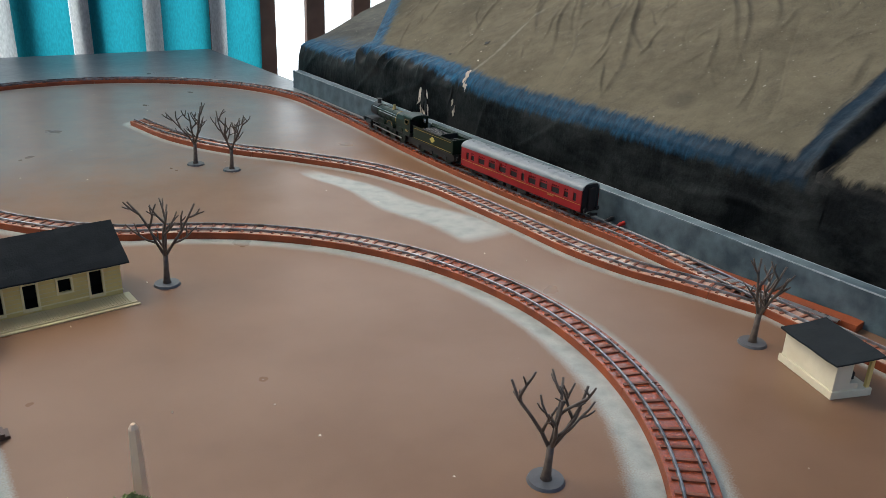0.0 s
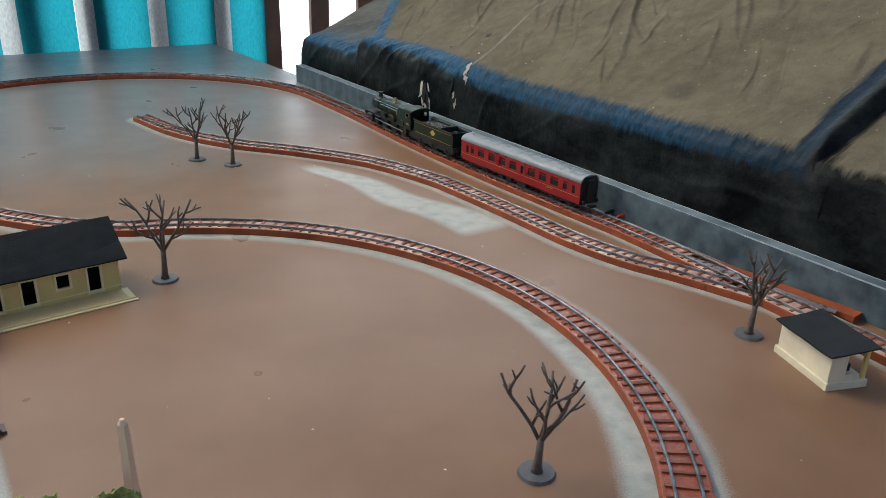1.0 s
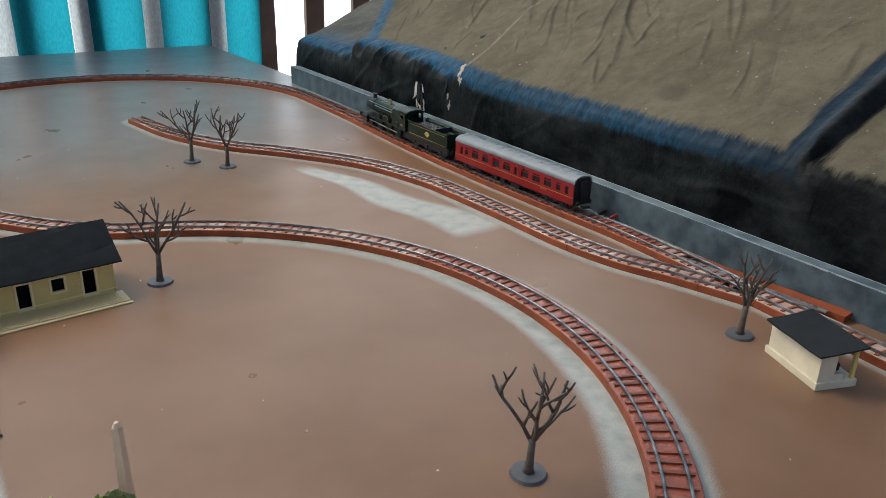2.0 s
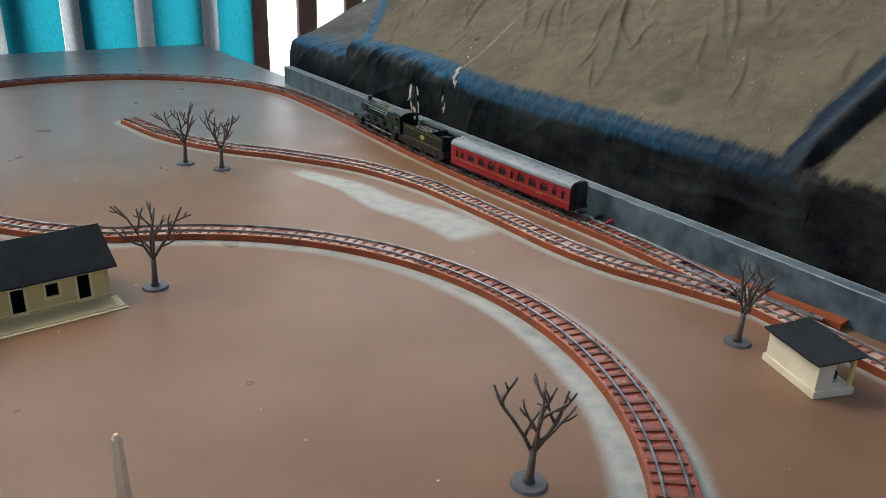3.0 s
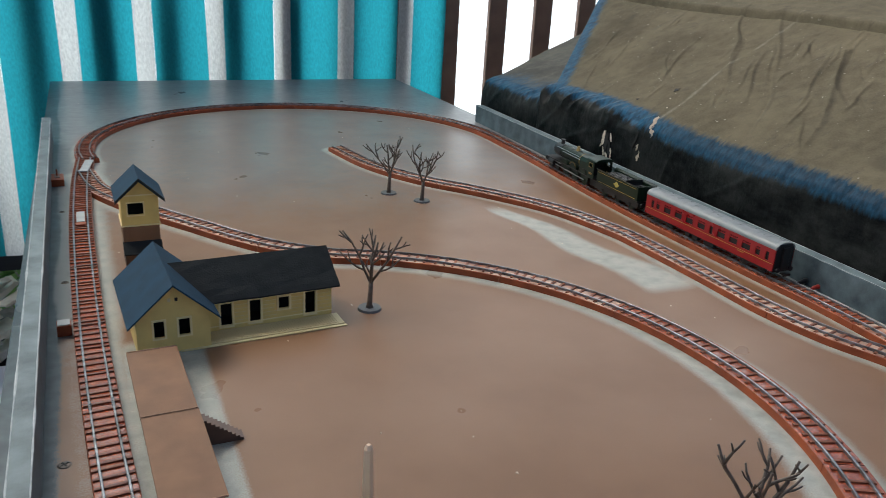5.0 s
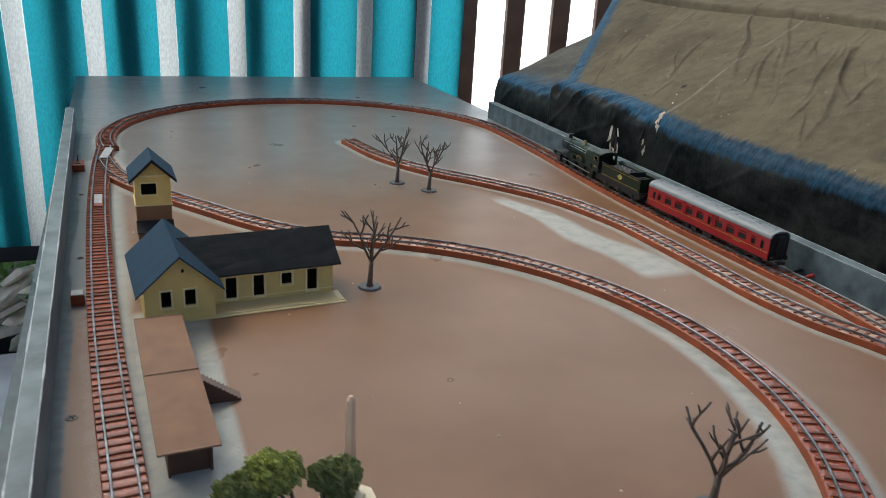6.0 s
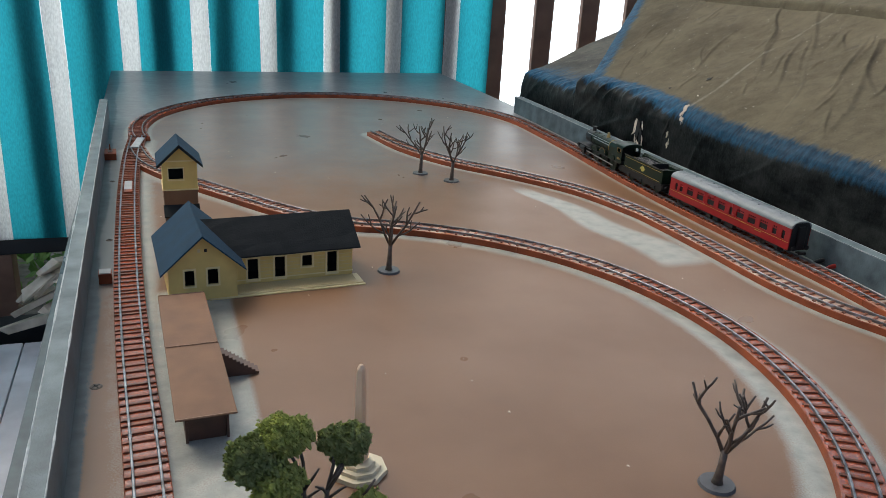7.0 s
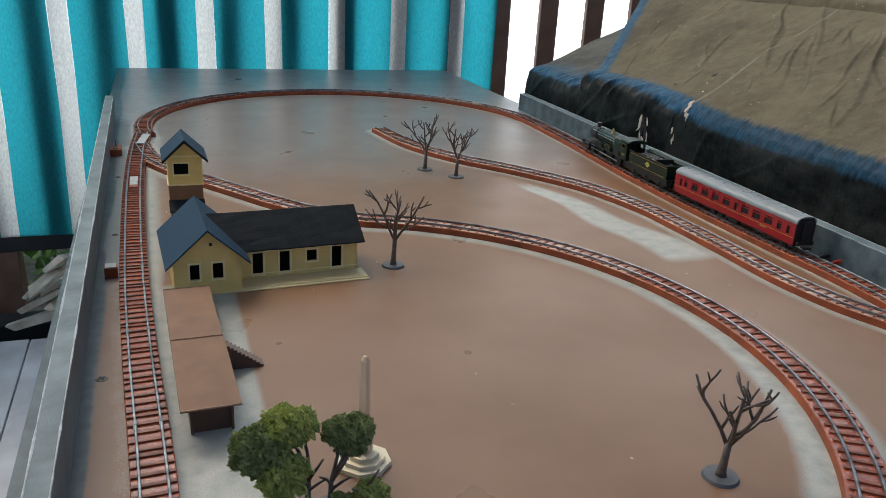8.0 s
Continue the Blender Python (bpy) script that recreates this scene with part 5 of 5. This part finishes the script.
def locomotive(m):
    t = thing("steam_locomotive", "dark green model steam locomotive with black smokebox and brass trim", "locomotive", m)
    zf = 0.0175
    part("running_plate", one_box(-0.066, -0.0165, zf, 0.070, 0.0165, zf + 0.0012), BLACK, t)
    part("frames", one_box(-0.060, -0.006, 0.004, 0.074, 0.006, zf - 0.0001), BLACK, t)
    part("buffer_beam", one_box(0.0701, -0.0155, 0.0105, 0.0718, 0.0155, 0.0185), BLACK, t)
    buffers(t, 0.0718, 1)
    coupling(t, 0.0725, 1)
    zc = 0.0330
    part("boiler", one_cyl(0.0112, 0.0100, 0.062, Matrix.Translation((-0.022, 0, zc)) @ FORE, 32), GREEN, t, smooth=False)
    part("smokebox", one_cyl(0.0108, 0.0108, 0.019, Matrix.Translation((0.0402, 0, zc)) @ FORE, 32), BLACK, t)
    part("smokebox_door", one_cyl(0.0092, 0.0062, 0.0022, Matrix.Translation((0.0592, 0, zc)) @ FORE, 28), BLACK, t)
    part("door_ring", one_cyl(0.0016, 0.0010, 0.0012, Matrix.Translation((0.0614, 0, zc)) @ FORE, 12), STEEL, t)
    bm = bmesh.new()
    cyl(bm, 0.0036, 0.0030, 0.0075, Matrix.Translation((0.050, 0, zc + 0.0098)), 18)
    cyl(bm, 0.0039, 0.0039, 0.0016, Matrix.Translation((0.050, 0, zc + 0.0163)), 18)
    part("chimney", bm, BLACK, t)
    part("safety_valve", one_cyl(0.0036, 0.0018, 0.0085, Matrix.Translation((0.004, 0, zc + 0.0095)), 16), BRASS, t)
    for x in (-0.018, -0.002, 0.014, 0.030):
        part("boiler_band", one_cyl(0.01165 - 0.0192 * (x + 0.022) * 1.0, 0.01165 - 0.0192 * (x + 0.022), 0.0007, Matrix.Translation((x, 0, zc)) @ FORE, 32), GOLD if x == -0.018 else BLACK, t)
    fire = [(-0.0125, -0.012), (0.0125, -0.012), (0.0128, 0.004), (0.0105, 0.0098), (0.005, 0.0122), (-0.005, 0.0122), (-0.0105, 0.0098), (-0.0128, 0.004)]
    part("firebox", one_prism(fire, 0.026, Matrix.Translation((-0.0222, 0, zc)) @ Matrix.Rotation(radians(90), 4, "Z")), GREEN, t)
    part("pipe", one_cyl(0.0006, 0.0006, 0.075, Matrix.Translation((-0.045, -0.0118, zc + 0.003)) @ FORE, 8), STEEL, t)
    part("pipe", one_cyl(0.0006, 0.0006, 0.075, Matrix.Translation((-0.045, 0.0118, zc + 0.003)) @ FORE, 8), STEEL, t)
    for s in (-1, 1):
        y = s * 0.0158
        q = [(0.0045, 0.0165, 0.0125, 0.0225)]
        part("cab_side", one_pierced(0.0175, 0.0265, 0.0010, q, Matrix.Translation((-0.0660, y - 0.0005, zf + 0.0013))), GREEN, t)
        bm = bmesh.new()
        surround(bm, (-0.0615, zf + 0.0178, -0.0535, zf + 0.0238), 0.0006, 0.0004, y - 0.0005 if s < 0 else y + 0.0009)
        part("cab_window_trim", bm, BRASS, t)
        part("number_plate", one_box(-0.0620, y - 0.0008, zf + 0.0065, -0.0540, y + 0.0008, zf + 0.0095), BRASS, t)
        for x, r in ((0.0185, 0.0098), (-0.0085, 0.0098), (-0.0355, 0.0098)):
            half = [(r * math.cos(a), r * math.sin(a) * 0.75) for a in np.linspace(0, math.pi, 13)]
            part("splasher", one_prism(half, 0.0050, Matrix.Translation((x, 0.0105 if s > 0 else -0.0155, zf + 0.0013))), GREEN, t)
            part("splasher_trim", one_prism([(1.05 * a, 1.05 * b) for a, b in half] + [(0.99 * a, 0.99 * b) for a, b in half[::-1]], 0.0005, Matrix.Translation((x, 0.0156 if s > 0 else -0.0161, zf + 0.0013))), BLACK, t)
        arcn = [(0.0080 * math.cos(a), 0.0080 * math.sin(a)) for a in np.linspace(0.35, math.pi - 0.35, 12)]
        part("nameplate", one_prism([(1.12 * a, 1.12 * b) for a, b in arcn] + arcn[::-1], 0.0005, Matrix.Translation((-0.0085, 0.0162 if s > 0 else -0.0167, zf + 0.0030))), BRASS, t)
        for x in (0.0185, -0.0085, -0.0355):
            wheel(t, x, s * 0.0086, 0.0115, spokes=14, k=0.86)
        for x in (0.0455, 0.0645):
            wheel(t, x, s * 0.0086, 0.0062, k=0.86)
        part("cylinder", one_cyl(0.0045, 0.0045, 0.016, Matrix.Translation((0.0470, s * 0.0140, 0.0125)) @ FORE, 18), BLACK, t)
        part("coupling_rod", one_box(-0.0375, s * 0.0122 - 0.0004, 0.0078, 0.0205, s * 0.0122 + 0.0004, 0.0094), STEEL, t)
        part("connecting_rod", one_box(-0.0085, s * 0.0133 - 0.0004, 0.0090, 0.0465, s * 0.0133 + 0.0004, 0.0104), STEEL, t)
        part("slide_bar", one_box(0.0300, s * 0.0133 - 0.0008, 0.0145, 0.0468, s * 0.0133 + 0.0008, 0.0155), STEEL, t)
        part("handrail", one_cyl(0.0004, 0.0004, 0.070, Matrix.Translation((-0.020, s * 0.0112, zc + 0.0065)) @ FORE, 6), STEEL, t)
    part("cab_front", one_box(-0.0495, -0.0152, zf + 0.0013, -0.0485, 0.0152, zf + 0.0275), GREEN, t)
    roof = [(0.0170 * -math.cos(a), 0.0052 * math.sin(a)) for a in np.linspace(0, math.pi, 13)]
    part("cab_roof", one_prism(roof, 0.0235, Matrix.Translation((-0.0475, 0, zf + 0.0279)) @ Matrix.Rotation(radians(90), 4, "Z")), GREEN, t)
    part("backhead", one_cyl(0.0085, 0.0085, 0.003, Matrix.Translation((-0.0520, 0, zf + 0.012)) @ FORE, 20), DARK, t)
    return t


def tender(m):
    t = thing("tender", "dark green model tender with a coal load and gold lining", "tender", m)
    zf = 0.0165
    part("frame", one_box(-0.048, -0.0150, 0.0075, 0.046, 0.0150, zf), BLACK, t)
    part("footplate", one_box(-0.0495, -0.0168, zf + 0.0001, 0.0475, 0.0168, zf + 0.0012), BLACK, t)
    z0, z1 = zf + 0.0013, zf + 0.0195
    for s in (-1, 1):
        y = s * 0.0155
        part("side", one_box(-0.0475, y - 0.0006, z0, 0.0440, y + 0.0006, z1), GREEN, t)
        flare = [(0, 0), (s * 0.0022, 0.0026), (s * 0.0030, 0.0026), (s * 0.0010, 0)]
        part("flare", one_prism(flare, 0.0905, Matrix.Translation((0.0435, y, z1 + 0.0001)) @ Matrix.Rotation(radians(90), 4, "Z")), GREEN, t)
        for z in (z0 + 0.0018, z1 - 0.0022):
            part("lining", one_box(-0.044, y + s * 0.0008 - 0.0002, z, 0.041, y + s * 0.0008 + 0.0002, z + 0.0005), GOLD, t)
        part("emblem", one_cyl(0.0040, 0.0040, 0.0004, Matrix.Translation((-0.002, y + s * 0.0008 + 0.0002, z0 + 0.0095)) @ SIDE, 16), CARPAPER, t)
        part("emblem_bar", one_box(-0.0075, y + s * 0.0010 - 0.0002, z0 + 0.0085, 0.0035, y + s * 0.0010 + 0.0002, z0 + 0.0105), CARPAPER, t)
        for x in (-0.032, 0.0, 0.030):
            wheel(t, x, s * 0.0086, 0.0078, spokes=10, k=0.86)
            part("axle_box", one_box(x - 0.003, s * 0.0158 - 0.0008, 0.0060, x + 0.003, s * 0.0158 + 0.0008, 0.0115, bevel=0.0005), BLACK, t)
    part("rear", one_box(-0.0480, -0.0161, z0, -0.0468, 0.0161, z1 + 0.002), GREEN, t)
    part("front", one_box(0.030, -0.0148, z0, 0.0312, 0.0148, z1 - 0.001), BLACK, t)
    part("tank_top", one_box(-0.0466, -0.0148, z1 - 0.0065, 0.0298, 0.0148, z1 - 0.0045), BLACK, t)
    part("coal_plate", one_box(-0.020, -0.0145, z1 - 0.0044, -0.0188, 0.0145, z1 + 0.0035), BLACK, t)
    part("filler", one_cyl(0.003, 0.003, 0.004, Matrix.Translation((-0.034, 0, z1 - 0.0044)), 14), BLACK, t)
    bm = bmesh.new()
    bmesh.ops.create_grid(bm, x_segments=40, y_segments=24, size=1)
    for v in bm.verts:
        x, y = v.co.x, v.co.y
        v.co = Vector((0.0055 + x * 0.0238, y * 0.0143, z1 - 0.0040 + 0.0060 * (1 - y * y) * (1 - 0.4 * x * x) + 0.0022 * noise.noise((x * 9, y * 7, 2)) + 0.0012 * noise.noise((x * 25, y * 18, 2))))
    part("coal_load", bm, COAL, t)
    part("buffer_beam", one_box(-0.0512, -0.0155, 0.0100, -0.0497, 0.0155, 0.0176), BLACK, t)
    buffers(t, -0.0512, -1)
    coupling(t, -0.0505, -1)
    part("drawbar", one_box(0.044, -0.002, 0.0085, 0.056, 0.002, 0.0098), BLACK, t)
    return t


def on_line(line, y, x_min=0.5):
    """The pose on a line's right-hand run at that y, heading up the layout."""
    q = line[(line[:, 0] > x_min) & (line[:, 1] < 1.9)]
    i = int(np.argmin(np.abs(q[:, 1] - y)))
    d = q[max(i - 6, 0)] - q[min(i + 6, len(q) - 1)]
    return Matrix.Translation((q[i][0], q[i][1], RAIL_TOP + 0.0001)) @ Matrix.Rotation(math.atan2(d[1], d[0]), 4, "Z")


# ---------------------------------------------------------------- small fittings on the board
def fittings():
    for x, y, w, d, h, top in ((0.021, 0.886, 0.014, 0.016, 0.012, WHITEPAINT), (0.006, 1.485, 0.020, 0.040, 0.012, None)):
        t = thing("point_motor_block", "small red-brown plastic track fitting beside the rails", "track fitting", pose(x, y, 0, 0, 0, 2))
        part("body", one_box(-w / 2, -d / 2, 0, w / 2, d / 2, h, bevel=0.001), ROADBED, t)
        if top:
            part("cap", one_box(-w / 2 + 0.001, -d / 2 + 0.001, h, w / 2 - 0.001, d / 2 - 0.001, h + 0.001), WHITEPAINT, t)
        else:
            part("lever", one_cyl(0.0016, 0.001, 0.012, Matrix.Translation((0, 0.004, h)), 8), ROADBED, t)
            part("slot", one_box(-0.004, -0.010, h, 0.004, 0.012, h + 0.0012), DARKBROWN, t)
    t = thing("uncoupler_ramp", "pale topped red-brown uncoupling block between the rails", "track fitting", pose(0.040, 1.245, BED_TOP))
    part("body", one_box(-0.006, -0.030, 0, 0.006, 0.030, 0.0035, bevel=0.0005), ROADBED, t)
    part("plate", one_box(-0.0055, -0.018, 0.0036, 0.0055, 0.030, 0.0042), WHITEPAINT, t)
    t = thing("point_plate", "pale grey plate over the points", "track fitting", pose(0.052, 1.555, BED_TOP + 0.0015, 0, 0, -8))
    part("plate", one_box(-0.007, -0.040, 0, 0.007, 0.040, 0.0022, bevel=0.0006), WHITEPAINT, t)
    t = thing("roadbed_wedge", "long red-brown plastic roadbed wedge beside the points", "track bed", pose(0.903, 0.47, 0, 0, 0, 5))
    part("wedge", one_prism([(-0.009, 0), (0.012, 0), (0.011, 0.0085), (-0.008, 0.0085)], 0.20, Matrix.Translation((0, -0.085, 0))), ROADBED, t)
    # added bright strip in place of pale board catching light at the points
    t = thing("reflecting_board_strip", "thin bright strip added for the pale, reflecting board between the point rails", "metal strip", pose(0.889, 0.49, BED_TOP, 0, 0, 4))
    part("strip", one_box(-0.004, -0.09, 0, 0.004, 0.09, 0.0012), STEEL, t)
    for x, y, z, w in ((0.0225, 0.642, 0.0, 0.0054), (0.020, 1.03, 0.0, 0.0046), (0.014, 1.32, 0.0, 0.0042)):
        t = thing("wood_screw", "rusty cross-head screw sunk in the board", "screw", pose(x, y, z, 0, 0, 30), group="screws in the board")
        bm = bmesh.new()
        cyl(bm, w, w * 0.8, 0.0007, Matrix.Identity(4), 20)
        part("head", bm, TREEBROWN, t)
        part("slot", one_box(-w * 0.65, -0.0005, 0.0007, w * 0.65, 0.0005, 0.0010), DARK, t)
        part("slot", one_box(-0.0005, -w * 0.65, 0.0007, 0.0005, w * 0.65, 0.0011), DARK, t)
    for x, y, mt, a, lab in ((0.932, 0.732, REDWIRE, 3, "red sleeved wire clip lying beside the track"), (0.925, 0.752, BLACK, 12, "black sleeved wire clip lying beside the track")):
        t = thing("wire_clip", lab, "wire clip", pose(x, y, 0.0045, 0, 0, a), group="wire clips")
        bm = bmesh.new()
        tube(bm, [Vector((-0.016, 0, 0)), Vector((-0.006, 0.001, 0.001)), Vector((0.004, 0, 0.002)), Vector((0.013, -0.001, 0.003))], [0.0012, 0.0028, 0.0034, 0.0030], 10)
        part("sleeve", bm, mt, t, smooth=True)
        bm = bmesh.new()
        tube(bm, [Vector((-0.030, -0.002, -0.002)), Vector((-0.022, 0, -0.001)), Vector((-0.0155, 0, 0))], [0.0010, 0.0010, 0.0011], 8)
        part("jaw", bm, BLACK, t, smooth=True)


def debris():
    rng = np.random.RandomState(11)
    V, F = [], []
    for _ in range(80):
        x, y = rng.uniform(0.02, 0.92), rng.uniform(0.2, 2.4) ** 1.0
        if min(near_line(np.array([[x, y]]), q)[0] for q in (CURVE_LINE, LOOP_LINE, SIDING_LINE, LEFT_LINE)) < 0.024:
            continue
        a = rng.uniform(0.0003, 0.0009)
        i = len(V)
        b = rng.normal(size=(4, 3)) * 0.4
        V += [(x + a * (q[0] + b[k][0]), y + a * (q[1] + b[k][1]), max(0.0, 0.0003 + a * 0.6 * (q[2] + 1 + 0.3 * b[k][2]))) for k, q in enumerate(((1, 1, 1), (-1, -1, 1), (-1, 1, -1), (1, -1, -1)))]
        F += [(i, i + 1, i + 2), (i, i + 3, i + 1), (i, i + 2, i + 3), (i + 1, i + 3, i + 2)]
    me = bpy.data.meshes.new("crumbs")
    me.from_pydata(V, [], F)
    me.materials.append(SCRAP)
    t = thing("loose_crumbs", "tiny pale crumbs and grit lying on the board", "grit", kind="stuff")
    part("crumbs", me, None, t)


# ---------------------------------------------------------------- the place
surroundings()
baseboard()
edging("edging_left", lambda y: 0.010 - 0.012 * (y - 0.4), -1, -0.35, 1.81, 0.050, 0.015)
edging("edging_right", wall_r, 1, -0.35, 1.88, 0.042, 0.018)
covered_heap()
station()
signal_tower()
platform()
hut()
obelisk()
for x, y, h, a, s in ((0.345, 0.852, 0.106, -15, 3), (0.469, 0.378, 0.093, -30, 8), (0.532, 1.302, 0.104, -20, 12), (0.571, 1.244, 0.103, -40, 21), (0.789, 0.428, 0.092, -30, 34)):
    bare_tree(x, y, h, a, s)
leafy_tree(0.163, 0.425, 2, [(-0.030, 0.006, 0.047, 0.0175, True), (-0.012, 0.010, 0.060, 0.0145, False), (-0.017, -0.008, 0.036, 0.0150, False), (-0.002, 0.010, 0.060, 0.0105, False), (-0.022, 0.010, 0.054, 0.012, True)], "green foam foliage model tree leaning over the paved strip")
leafy_tree(0.178, 0.422, 5, [(0.016, 0.012, 0.048, 0.0125, True), (0.008, 0.012, 0.052, 0.0100, True), (0.022, 0.012, 0.052, 0.0100, True), (0.018, 0.010, 0.042, 0.009, True)], "dark green foam model tree beside the monument")
leafy_tree(0.196, 0.404, 9, [(0.006, 0.0, 0.018, 0.0105, False), (-0.014, 0.0, 0.014, 0.0085, True)], "low green foam model tree in front of the monument")
fittings()
debris()
coach(on_line(LOOP_LINE, 0.900))
GROWN = Matrix.Diagonal((1.36, 1.14, 1.17, 1))
tender(on_line(LOOP_LINE, 1.124) @ GROWN)
locomotive(on_line(LOOP_LINE, 1.284) @ GROWN)

# ---------------------------------------------------------------- tracks, with their pieces
SLEEPER_MESH = mesh_of("sleeper", one_box(-0.0152, -0.0016, BED_TOP - 0.0008, 0.0152, 0.0016, BED_TOP + 0.0013), SLEEPER)
for line, label, length, pitch in ((LEFT_LINE, "straight model track on red-brown roadbed along the edging", 0.168, 0.0112), (LOOP_LINE, "looping model track on red-brown roadbed round the board's end", 0.172, 0.0130), (SIDING_LINE, "siding of model track on red-brown roadbed that ends on the board", 0.172, 0.0130), (CURVE_LINE, "curved model track on red-brown roadbed sweeping across the board", 0.172, 0.0135)):
    sleepers(railway(line, label, length), line, pitch)
